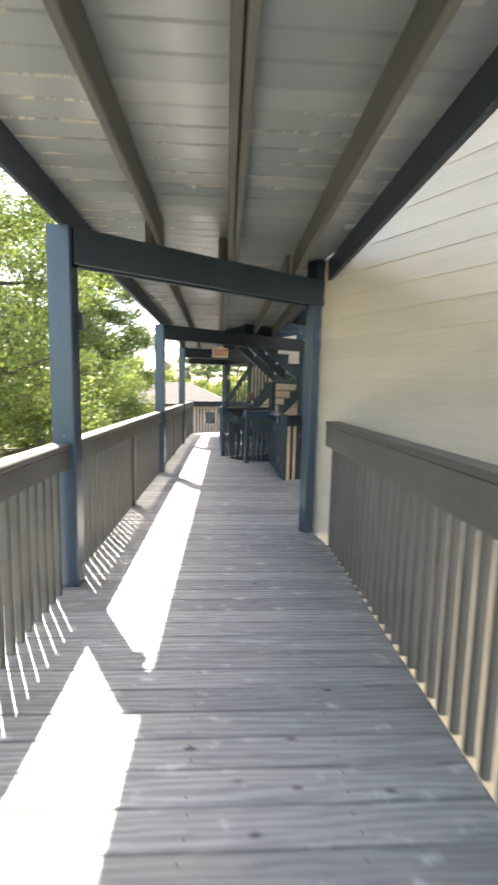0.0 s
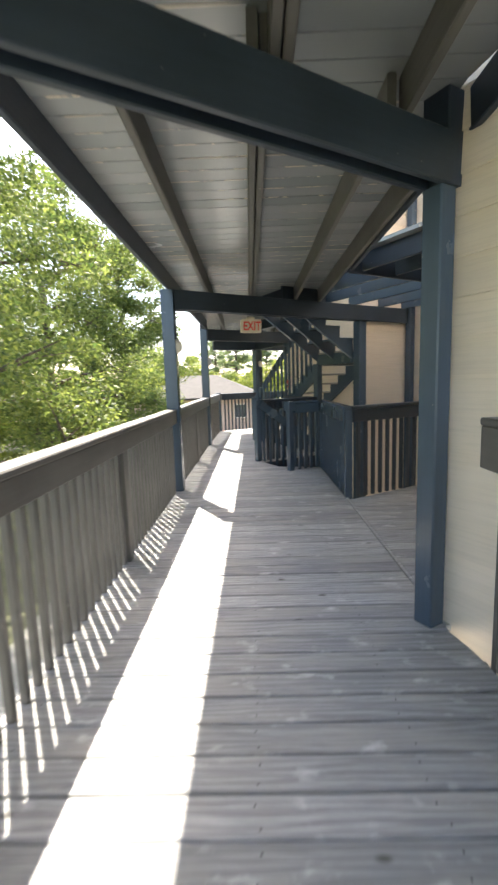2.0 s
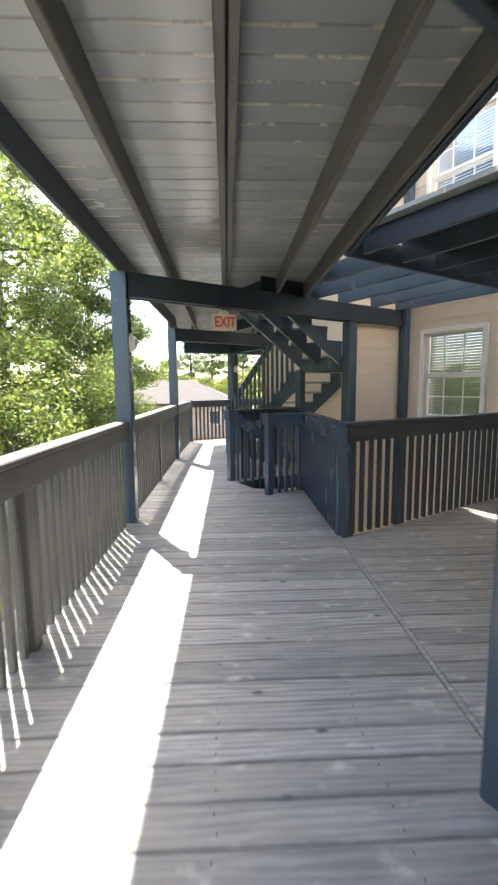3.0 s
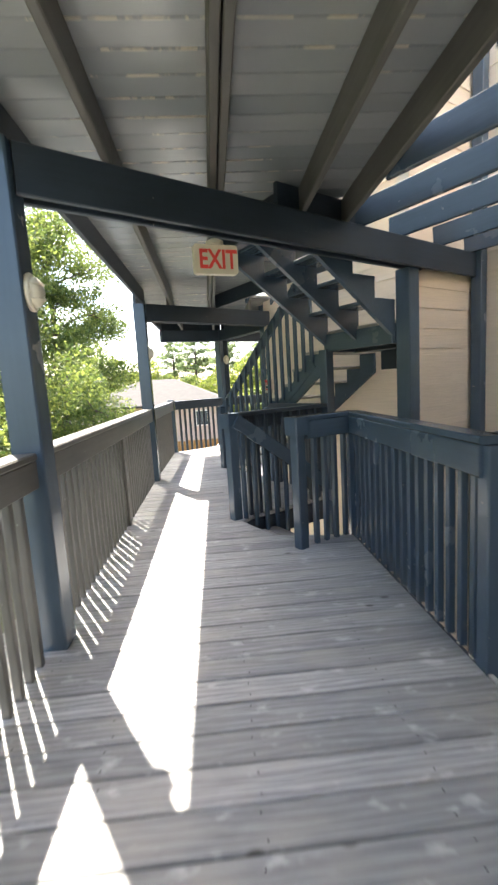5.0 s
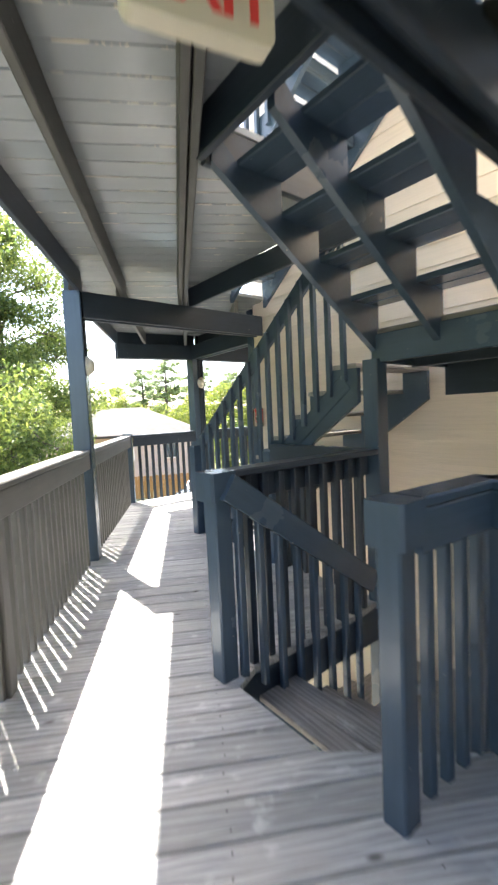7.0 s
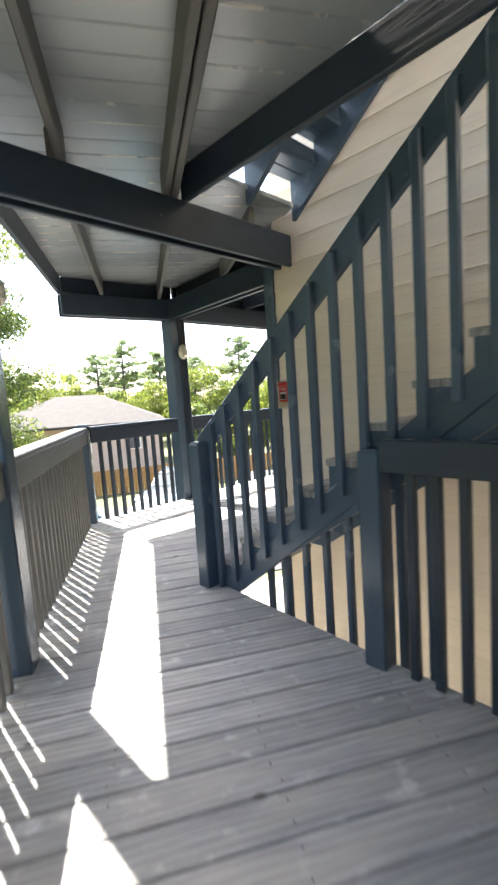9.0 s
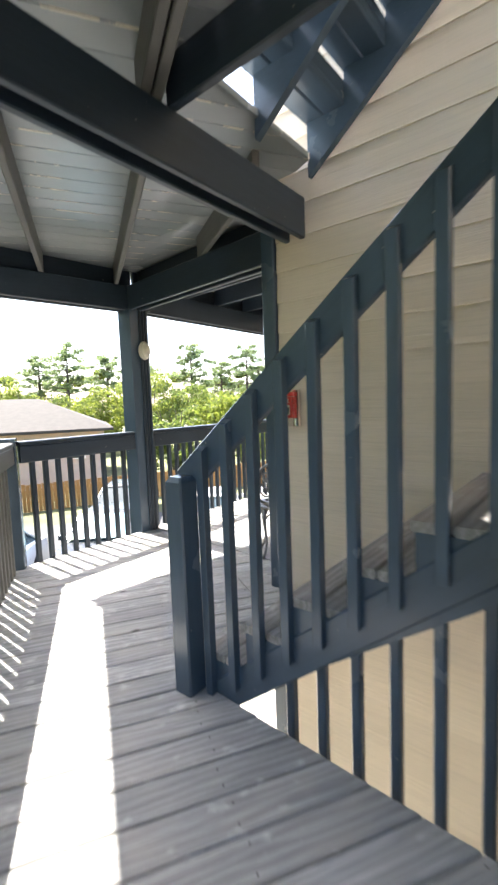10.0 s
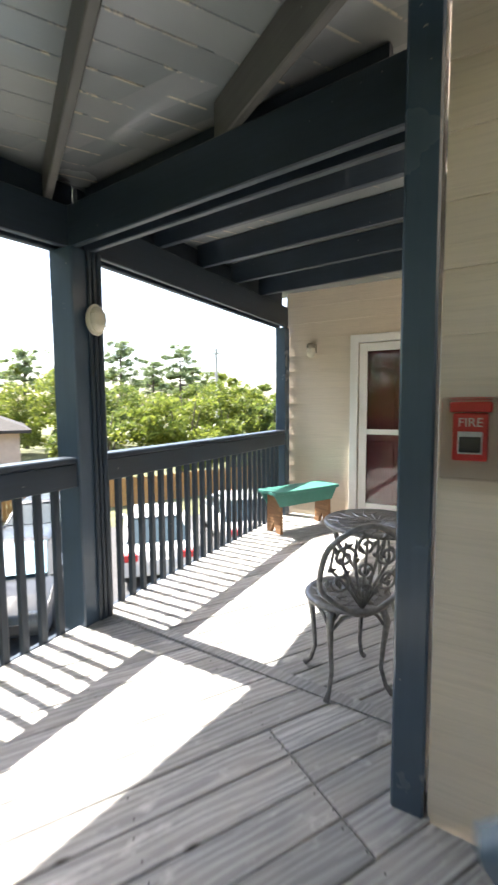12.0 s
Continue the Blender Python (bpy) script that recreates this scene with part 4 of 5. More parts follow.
def bistro_chair(x, y, yaw):
    """Cast chair: rose-and-vine back in an oval frame, pierced round seat, curved legs."""
    m = pose(x, y, 0, 0, 0, yaw)
    s = thing("bistro_chair", (x, y, 0), "grey cast-metal bistro chair with pierced floral back", "chair")
    bm = bmesh.new()
    lathe(bm, [(0.175, 0.435), (0.205, 0.43), (0.21, 0.445), (0.20, 0.455), (0.175, 0.45)], 32)
    part("seat_ring", bm, ALU, s, m=m, smooth=True)
    bm = bmesh.new()
    for k in range(12):
        a = k * math.pi / 6
        tube(bm, [(0.03 * math.cos(a), 0.03 * math.sin(a), 0.445), (0.11 * math.cos(a + 0.3), 0.11 * math.sin(a + 0.3), 0.449), (0.18 * math.cos(a), 0.18 * math.sin(a), 0.445)], [0.006, 0.009, 0.006], 5)
    for r in (0.05, 0.10, 0.145):
        tube(bm, [(r * math.cos(k * math.pi / 12), r * math.sin(k * math.pi / 12), 0.447) for k in range(25)], [0.007] * 25, 5)
    part("seat_grille", bm, ALU, s, m=m, smooth=True)
    bk = m @ pose(0, -0.175, 0.44, 8, 0, 0)
    bm = bmesh.new()
    ring = []
    for k in range(33):
        a = -math.pi / 2 + k * 2 * math.pi / 32
        w = 0.205 * (1 + 0.10 * math.sin(2 * a + 0.4) ** 2)
        ring.append((w * math.cos(a), -0.05 * (1 - abs(math.cos(a))) * 0.4, 0.205 + 0.205 * math.sin(a) * (1 + 0.06 * math.cos(4 * a))))
    tube(bm, ring, [0.0125] * 33, 8)
    part("back_frame", bm, ALU, s, m=bk, smooth=True)
    bm = bmesh.new()
    for cx, cz, r, st in ((-0.10, 0.27, 0.055, 0), (0.10, 0.27, 0.055, 2.2), (0.0, 0.32, 0.05, 1), (-0.11, 0.15, 0.05, 3), (0.11, 0.15, 0.05, 4), (0.0, 0.20, 0.045, 5), (0.0, 0.09, 0.045, 0.5)):
        tube(bm, scroll(cx, cz, r, 1.3, st), [0.008] * 19, 5)
    for a in range(-3, 4):
        tube(bm, [(0, 0, 0.01), (a * 0.025, 0.004, 0.12), (a * 0.055, 0, 0.22 + 0.02 * (3 - abs(a))), (a * 0.05, 0, 0.33 + 0.012 * (3 - abs(a)))], [0.007, 0.008, 0.008, 0.005], 5)
    for k in range(26):
        a, r = k * 2.4, 0.03 + 0.155 * math.sqrt(k / 26)
        c = Vector((r * math.cos(a), 0, 0.205 + r * math.sin(a)))
        t = Vector((math.cos(a * 1.7), 0, math.sin(a * 1.7)))
        tube(bm, [c - t * 0.022, c - t * 0.008 + Vector((0, 0.006, 0)), c + t * 0.022], [0.003, 0.013, 0.002], 6)
    part("back_tracery", bm, ALU, s, m=bk, smooth=True)
    for k in range(4):
        a = math.pi / 4 + k * math.pi / 2
        d = Vector((math.cos(a), math.sin(a), 0))
        bm = bmesh.new()
        pts = [d * 0.17 + UP * 0.43, d * 0.20 + UP * 0.36, d * 0.185 + UP * 0.24, d * 0.175 + UP * 0.12, d * 0.20 + UP * 0.04, d * 0.235 + UP * 0.008]
        tube(bm, pts, [0.022, 0.019, 0.013, 0.011, 0.011, 0.016], 8)
        side = d.cross(UP)
        for q in (-1, 1):
            tube(bm, [d * 0.19 + UP * 0.33, d * 0.17 + side * q * 0.05 + UP * 0.40, d * 0.16 + side * q * 0.10 + UP * 0.43], [0.008, 0.009, 0.006], 5)
        part("leg", bm, ALU, s, m=m, smooth=True)
    return s


bistro_chair(1.14, 13.70, -20)


def bistro_table(x, y):
    m = pose(x, y, 0) @ Matrix.Scale(0.94, 4)
    s = thing("bistro_table", (x, y, 0), "round grey cast-metal bistro table with pierced top", "table")
    bm = bmesh.new()
    lathe(bm, [(0.30, 0.69), (0.33, 0.685), (0.335, 0.70), (0.325, 0.712), (0.30, 0.705)], 36)
    part("rim", bm, ALU, s, m=m, smooth=True)
    bm = bmesh.new()
    for r in (0.06, 0.12, 0.18, 0.245):
        tube(bm, [(r * math.cos(k * math.pi / 16), r * math.sin(k * math.pi / 16), 0.70) for k in range(33)], [0.009] * 33, 5)
    for k in range(18):
        a = k * math.pi / 9
        tube(bm, [(0.04 * math.cos(a), 0.04 * math.sin(a), 0.70), (0.17 * math.cos(a + 0.2), 0.17 * math.sin(a + 0.2), 0.703), (0.31 * math.cos(a), 0.31 * math.sin(a), 0.70)], [0.008, 0.011, 0.008], 5)
    part("tracery", bm, ALU, s, m=m, smooth=True)
    for k in range(3):
        a = 0.5 + k * 2 * math.pi / 3
        d = Vector((math.cos(a), math.sin(a), 0))
        bm = bmesh.new()
        tube(bm, [d * 0.27 + UP * 0.69, d * 0.24 + UP * 0.55, d * 0.12 + UP * 0.38, d * 0.12 + UP * 0.28, d * 0.22 + UP * 0.1, d * 0.29 + UP * 0.01], [0.02, 0.016, 0.013, 0.013, 0.013, 0.017], 8)
        part("leg", bm, ALU, s, m=m, smooth=True)
    return s


bistro_table(1.65, 14.02)


# ---- outdoors ----
CLEAR_X = -3.0          # no leaves nearer to the deck than this
def leaf_cloud(name, centres, radii, per, size, mat, parent, m, seed, label=""):
    """Many small folded leaves scattered in clumps."""
    rng = np.random.default_rng(seed)
    C = np.repeat(np.asarray(centres, float), per, axis=0)
    R = np.repeat(np.asarray(radii, float), per)
    n = len(C)
    off = rng.normal(size=(n, 3))
    off /= np.linalg.norm(off, axis=1)[:, None]
    off *= (rng.random(n) ** 0.45)[:, None] * R[:, None]
    off[:, 2] *= 0.62
    P = C + off
    o = np.array(m.translation)
    keep = ((P + o)[:, 0] < CLEAR_X) | (((P + o)[:, 1] > 21.0) & ((P + o)[:, 0] < -2.3)) | ((P + o)[:, 1] > 28.0)
    P, n = P[keep], int(keep.sum())
    a = rng.normal(size=(n, 3))
    a /= np.linalg.norm(a, axis=1)[:, None]
    b = np.cross(a, rng.normal(size=(n, 3)))
    b /= np.linalg.norm(b, axis=1)[:, None]
    s = size * (0.6 + 0.8 * rng.random(n))[:, None]
    V = np.stack([P - a * s, P + b * s * 0.45, P + a * s, P - b * s * 0.45], 1).reshape(-1, 3)
    F = np.arange(n * 4).reshape(n, 4)
    me = bpy.data.meshes.new(name)
    me.from_pydata(V.tolist(), [], F.tolist())
    me.materials.append(mat)
    return attach(new(name, me), m, parent, label)


def tree(x, y, height, spread, trunk, seed, leaf, label, clumps=70, per=260, size=0.09, low=0.35, lean=0.0, squash=1.0):
    """Tapered trunk, forked limbs, leaf clumps round the limb ends with gaps between."""
    rng = random.Random(seed)
    t = thing("tree", (x, y, GROUND), label, "tree", "trees by the deck")
    m = Matrix.Translation((x, y, GROUND))
    bm = bmesh.new()
    top = Vector((lean, 0, height * 0.72))
    pts = [Vector((lean * f * f + rng.uniform(-0.08, 0.08) * height * 0.1 * f, rng.uniform(-0.08, 0.08) * height * 0.1 * f, height * 0.72 * f)) for f in (0, 0.1, 0.25, 0.4, 0.55, 0.7, 0.85, 1)]
    tube(bm, pts, [trunk * 1.35, trunk * 1.05, trunk * 0.92, trunk * 0.8, trunk * 0.65, trunk * 0.48, trunk * 0.3, trunk * 0.12], 10)
    part("trunk", bm, BARK, t, m=m, smooth=True)
    centres, radii = [], []
    limbs = max(6, clumps // 7)
    for k in range(limbs):
        f = low + (1 - low) * (k + 0.5) / limbs
        o = pts[0].lerp(top, f)
        o = pts[min(7, int(f * 7))].lerp(pts[min(7, int(f * 7) + 1)], f * 7 - int(f * 7)) if f < 1 else top
        a = k * 2.4 + rng.uniform(-0.4, 0.4)
        reach = spread * (0.55 + 0.5 * rng.random()) * (1.0 - 0.55 * max(0, f - 0.5) * 2)
        end = o + Vector((math.cos(a) * reach, math.sin(a) * reach, reach * rng.uniform(0.05, 0.45) * squash))
        midp = o.lerp(end, 0.5) + Vector((rng.uniform(-0.3, 0.3), rng.uniform(-0.3, 0.3), rng.uniform(0.0, 0.5)))
        bm = bmesh.new()
        r = trunk * 0.42 * (1.1 - f * 0.6)
        tube(bm, [o, o.lerp(midp, 0.5) + Vector((0, 0, 0.1)), midp, midp.lerp(end, 0.55) + Vector((0, 0, rng.uniform(-0.1, 0.2))), end], [r, r * 0.8, r * 0.6, r * 0.36, r * 0.1], 6)
        for q in range(3):
            s = midp.lerp(end, rng.uniform(0, 0.6))
            e = s + Vector((rng.uniform(-1, 1), rng.uniform(-1, 1), rng.uniform(-0.1, 0.8))) * reach * 0.35
            tube(bm, [s, s.lerp(e, 0.5) + Vector((0, 0, 0.08)), e], [r * 0.35, r * 0.22, r * 0.05], 5)
            centres.append(e)
            radii.append(spread * rng.uniform(0.13, 0.24))
        part("limb", bm, BARK, t, m=m, smooth=True)
        for q in range(4):
            c = o.lerp(end, rng.uniform(0.45, 1.08)) + Vector((rng.uniform(-1, 1), rng.uniform(-1, 1), rng.uniform(-0.3, 0.6))) * spread * 0.18
            centres.append(c)
            radii.append(spread * rng.uniform(0.12, 0.26))
    leaf_cloud("crown", [tuple(c) for c in centres], radii, per, size, leaf, t, m, seed)
    return t


OAK = "spreading green live oak close beside the deck"
tree(-7.4, 10.8, 15.5, 4.4, 0.22, 11, LEAF_OAK, OAK, 190, 370, 0.055, 0.20)
tree(-7.8, 18.6, 15.0, 4.6, 0.22, 12, LEAF_OAK, OAK, 190, 370, 0.06, 0.17)
tree(-6.6, 24.5, 14.5, 4.4, 0.20, 19, LEAF_OAK, OAK, 190, 400, 0.065, 0.16)
tree(-11.5, 5.0, 15.5, 5.0, 0.25, 13, LEAF_OAK, OAK, 170, 420, 0.065, 0.2)
tree(-9.0, 0.0, 13.0, 4.6, 0.25, 17, LEAF_OAK, OAK, 100, 360, 0.065, 0.3)
tree(-13.5, 15.0, 13.0, 5.0, 0.25, 18, LEAF_OAK, OAK, 150, 420, 0.07, 0.24)
tree(-15.0, 26.0, 12.0, 5.0, 0.25, 14, LEAF_OAK, "tall green tree behind the lot", 110, 300, 0.10, 0.25)
for i, (x, y, h, s) in enumerate(((-13, 14, 5.4, 2.9), (-12, 20, 4.8, 2.7), (-10.5, 24.5, 4.6, 2.5), (-15, 9, 5.8, 3.2), (-17, 17, 6.2, 3.4), (-9.5, 29, 4.4, 2.2))):
    tree(x, y, h, s, 0.10, 30 + i, LEAF_YEL, "bright yellow-green shrub tree beyond the deck", 60, 240, 0.10, 0.12)


def bush(x, y, w, h, seed, leaf, label):
    rng = random.Random(seed)
    t = thing("shrub", (x, y, GROUND), label, "shrub", "leafy shrubs behind the lot")
    m = Matrix.Translation((x, y, GROUND))
    centres, radii = [], []
    for k in range(46):
        a, r = rng.uniform(0, 6.283), w * math.sqrt(rng.random())
        centres.append((r * math.cos(a), r * math.sin(a) * 0.7, h * (0.15 + 0.75 * rng.random() * (1.15 - r / w * 0.5))))
        radii.append(w * rng.uniform(0.16, 0.30))
    for k in range(5):
        bm = bmesh.new()
        a = k * 1.25
        tube(bm, [(0.1 * math.cos(a), 0.1 * math.sin(a), -0.05), (w * 0.2 * math.cos(a), w * 0.2 * math.sin(a), h * 0.4), (w * 0.4 * math.cos(a), w * 0.4 * math.sin(a), h * 0.8)], [0.07, 0.05, 0.02], 6)
        part("stem", bm, BARK, t, m=m)
    leaf_cloud("crown", centres, radii, 210, 0.13, leaf, t, m, seed)
    return t


for i in range(11):
    bush(4.5 + i * 3.4 + (i % 3) * 0.5, 37.5 - (i % 2) * 2.0 - i * 0.2, 2.9 + 0.4 * (i % 3), 4.9 + 0.5 * ((i * 7) % 4) - 0.25 * (i % 2), 60 + i, LEAF_YEL if i % 3 else LEAF_OAK, "dense sunlit green shrub behind the parking lot")


for i in range(16):
    bush(-16 + i * 3.9 + (i % 3) * 0.7, 52.0 + (i * 5) % 6, 3.8 + 0.5 * (i % 3), 6.2 + 0.6 * ((i * 7) % 4), 200 + i, LEAF_OAK if i % 3 == 0 else LEAF_YEL, "far green thicket on the skyline")


def pine(x, y, height, seed):
    """Tall bare trunk with flat tufted tiers near the top."""
    rng = random.Random(seed)
    t = thing("pine_tree", (x, y, GROUND), "tall distant pine with a flat tufted crown", "tree", "distant pines")
    m = Matrix.Translation((x, y, GROUND))
    bm = bmesh.new()
    tube(bm, [(0, 0, 0), (0.1, 0, height * 0.5), (0.2, 0.1, height)], [0.25, 0.18, 0.04], 7)
    part("trunk", bm, BARK, t, m=m)
    centres, radii = [], []
    for k in range(24):
        z = height * (0.56 + 0.44 * k / 24 + rng.uniform(-0.02, 0.02))
        a = k * 2.4 + rng.uniform(-0.5, 0.5)
        L = rng.uniform(0.7, 2.5) * (1.15 - 0.6 * k / 24)
        e = Vector((0.2 + L * math.cos(a), L * math.sin(a), z + L * 0.22))
        bm = bmesh.new()
        tube(bm, [(0.15, 0, z), ((0.15 + e.x) / 2, e.y / 2, z + 0.05), e], [0.07, 0.05, 0.02], 5)
        part("limb", bm, BARK, t, m=m)
        for q in range(3):
            centres.append((e.x * (0.55 + 0.3 * q) + rng.uniform(-0.3, 0.3), e.y * (0.55 + 0.3 * q), e.z + rng.uniform(0, 0.3)))
            radii.append(rng.uniform(0.28, 0.62))
    leaf_cloud("crown", centres, radii, 70, 0.12, LEAF_PINE_HAZY, t, m, seed)


for i, (x, y, h) in enumerate(((11.0, 61.5, 11.0), (18.5, 63, 11.2), (16.0, 66, 9.5), (1.5, 62, 9.8), (-2.5, 60, 10.4), (-5.5, 63, 9.6), (22, 68, 9.0), (6, 66, 9.4))):
    pine(x, y, h, 90 + i)
# mostly the lighter leaf colour, standing in for distance haze
for i in range(16):
    tree(-26 + i * 5.2, 70 + (i * 5) % 7, 10.0 + (i * 3) % 4 * 0.8, 4.0, 0.15, 130 + i, LEAF_YEL if i % 3 else LEAF_OAK, "distant rounded green tree on the skyline", 48, 130, 0.2, 0.15)

pole = thing("utility_pole", (16.2, 47.5, GROUND), "grey wooden utility pole with a crossarm", "utility pole")
bm = bmesh.new()
tube(bm, [(16.2, 47.5, GROUND), (16.2, 47.5, 2.0), (16.2, 47.5, 6.3)], [0.17, 0.15, 0.12], 10)
part("mast", bm, CONCRETE, pole)
bar("crossarm", (15.6, 47.4, 5.9), (16.8, 47.6, 5.9), 0.1, 0.12, CONCRETE, pole)
for dx in (-0.5, 0.5):
    bm = bmesh.new()
    lathe(bm, [(0.04, 0), (0.06, 0.05), (0.05, 0.12), (0.02, 0.16)], 10)
    part("insulator", bm, CONCRETE, pole, m=Matrix.Translation((16.2 + dx, 47.5, 5.96)))


def house(x0, x1, y0, depth, eave, ridge, label, wins):
    h = thing("house", (x0, y0, GROUND), label, "house", "neighbouring houses")
    slab("wall", [(x0, y0), (x1, y0), (x1, y0 + depth), (x0, y0 + depth)], GROUND, eave, STUCCO, h)
    bm = bmesh.new()
    o = 0.5
    a = [(x0 - o, y0 - o, eave), (x1 + o, y0 - o, eave), (x1 + o, y0 + depth + o, eave), (x0 - o, y0 + depth + o, eave)]
    hip = depth * 0.45
    r = [(x0 + hip, y0 + depth / 2, ridge), (x1 - hip, y0 + depth / 2, ridge)]
    va = [bm.verts.new(p) for p in a] + [bm.verts.new((p[0], p[1], p[2] - 0.15)) for p in a]
    vr = [bm.verts.new(p) for p in r]
    for f in ((va[0], va[1], vr[1], vr[0]), (va[1], va[2], vr[1]), (va[2], va[3], vr[0], vr[1]), (va[3], va[0], vr[0])):
        bm.faces.new(f)
    for k in range(4):
        bm.faces.new((va[k], va[4 + k], va[4 + (k + 1) % 4], va[(k + 1) % 4]))
    bm.faces.new(va[4:])
    roof = part("roof", bm, SHINGLE, h)
    for wx in wins:
        w = bar("window", (wx - 0.45, y0 - 0.02, eave - 1.1), (wx + 0.45, y0 - 0.02, eave - 1.1), 0.09, 1.1, WHITE, h)
        bar("pane", (wx - 0.38, y0 - 0.06, eave - 1.1), (wx + 0.38, y0 - 0.06, eave - 1.1), 0.06, 0.96, CAR_GLASS, w)
    return h


house(-9.5, 0.3, 36.0, 8.0, 0.25, 2.05, "pinkish stucco house with a grey hipped roof", (-7.0, -4.0, -1.2))
house(-30, -17.5, 30.0, 8.0, 0.3, 2.0, "low stucco house half hidden by shrubs", (-26, -20))


def fence(p0, p1, h):
    f = thing("fence", (*p0, GROUND), "orange-brown cedar board fence behind the parking lot", "fence")
    a, b = flat(p0, GROUND), flat(p1, GROUND)
    d = (b - a)
    n = int(d.length / 0.15)
    for k in range(n):
        q = a + d * (k / n)
        bar("board", q, q + UP * (h + 0.02 * ((k * 7) % 3)), 0.14, 0.02, FENCE, f, up=Vector((-d.y, d.x, 0)).normalized(), c=0.003)
    for z in (0.4, h - 0.3):
        off = Vector((-d.y, d.x, 0)).normalized() * 0.03
        bar("fence_rail", a + UP * z + off, b + UP * z + off, 0.04, 0.09, FENCE, f)
    return f


fence((-12, 29.6), (13, 31.6), 1.15)
fence((13, 31.6), (30, 33.0), 1.15)


def car(x, y, yaw, paint, label, sky_sheet=False):
    """A saloon car: body shell, cabin, glass, wheels with rims, lamps, bumpers."""
    m = pose(x, y, GROUND + 0.03, 0, 0, yaw)
    c = thing("car", (x, y, GROUND + 0.03), label, "car", "parked cars")
    side = [(-2.25, 0.32), (-2.28, 0.62), (-2.15, 0.86), (-1.55, 0.94), (-0.95, 0.98), (0.95, 0.96), (1.75, 0.84), (2.2, 0.66), (2.26, 0.45), (2.2, 0.26), (-2.2, 0.26)]
    bm = bmesh.new()
    rows = []
    for y_, k in ((-0.88, 0.93), (-0.86, 1.0), (0.86, 1.0), (0.88, 0.93)):
        rows.append([bm.verts.new((px * (0.985 if abs(y_) > 0.87 else 1), y_, 0.26 + (pz - 0.26) * k)) for px, pz in side])
    for r, s in zip(rows, rows[1:]):
        for k in range(len(side)):
            bm.faces.new((r[k], r[(k + 1) % len(side)], s[(k + 1) % len(side)], s[k]))
    bm.faces.new(rows[0][::-1])
    bm.faces.new(rows[-1])
    bmesh.ops.bevel(bm, geom=bm.edges[:], offset=0.03, segments=2, affect="EDGES", profile=0.5)
    part("body", bm, paint, c, m=m, smooth=True)
    bm = bmesh.new()
    lo = [(-1.75, -0.78, 0.93), (1.15, -0.78, 0.93), (1.15, 0.78, 0.93), (-1.75, 0.78, 0.93)]
    hi = [(-1.05, -0.60, 1.40), (0.25, -0.60, 1.42), (0.25, 0.60, 1.42), (-1.05, 0.60, 1.40)]
    prism(bm, lo, hi)
    part("cabin_glass", bm, CAR_GLASS, c, m=m)
    bm = bmesh.new()
    prism(bm, [(-1.12, -0.62, 1.395), (0.32, -0.62, 1.415), (0.32, 0.62, 1.415), (-1.12, 0.62, 1.395)], [(-0.95, -0.52, 1.455), (0.15, -0.52, 1.465), (0.15, 0.52, 1.465), (-0.95, 0.52, 1.455)])
    bmesh.ops.bevel(bm, geom=bm.edges[:], offset=0.02, segments=2, affect="EDGES", profile=0.5)
    part("roof", bm, paint, c, m=m, smooth=True)
    for s in (-1, 1):
        for a, b in (((-1.72, 0.79, 0.94), (-1.06, 0.62, 1.41)), ((1.13, 0.79, 0.94), (0.27, 0.62, 1.42)), ((-0.42, 0.80, 0.95), (-0.42, 0.625, 1.42))):
            A, B = Vector((a[0], a[1] * s, a[2])), Vector((b[0], b[1] * s, b[2]))
            bar("pillar", m @ A, m @ B, 0.06, 0.04, paint, c)
    if sky_sheet:
        # thin sheet over the windscreen, coloured like the sky it would mirror
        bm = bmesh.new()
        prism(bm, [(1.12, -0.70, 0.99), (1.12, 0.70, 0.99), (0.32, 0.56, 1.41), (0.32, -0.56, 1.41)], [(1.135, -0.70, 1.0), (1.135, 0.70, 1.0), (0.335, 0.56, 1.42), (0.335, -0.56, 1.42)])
        part("windshield", bm, SKY_SHEET, c, "windscreen sheet coloured as reflected blue sky", m)
    for wx in (-1.4, 1.38):
        for s in (-1, 1):
            w = m @ pose(wx, s * 0.80, 0.32, 90, 0, 0)
            bm = bmesh.new()
            lathe(bm, [(0.20, -0.10), (0.30, -0.105), (0.32, -0.08), (0.32, 0.08), (0.30, 0.105), (0.20, 0.10)], 24)
            ty = part("wheel", bm, RUBBER, c, m=w, smooth=True)
            bm = bmesh.new()
            lathe(bm, [(0.20, -0.107), (0.19, -0.10), (0.05, -0.11), (0.05, 0.11), (0.19, 0.10), (0.20, 0.107)], 24)
            part("rim", bm, GALV, ty, m=w)
    for s in (-1, 1):
        bm = bmesh.new()
        block(bm, -2.29, -2.1, s * 0.66 - 0.16, s * 0.66 + 0.16, 0.66, 0.82)
        bmesh.ops.bevel(bm, geom=bm.edges[:], offset=0.02, segments=2, affect="EDGES", profile=0.5)
        part("tail_light", bm, REDP, c, "red tail light", m)
        bm = bmesh.new()
        block(bm, 2.05, 2.24, s * 0.64 - 0.18, s * 0.64 + 0.18, 0.56, 0.69)
        bmesh.ops.bevel(bm, geom=bm.edges[:], offset=0.02, segments=2, affect="EDGES", profile=0.5)
        part("headlight", bm, CLEAR, c, "clear headlight", m)
        bm = bmesh.new()
        block(bm, 0.72, 0.9, s * 0.95 - 0.08, s * 0.95 + 0.08, 0.92, 1.05)
        bmesh.ops.bevel(bm, geom=bm.edges[:], offset=0.02, segments=2, affect="EDGES", profile=0.5)
        part("mirror", bm, paint, c, m=m)
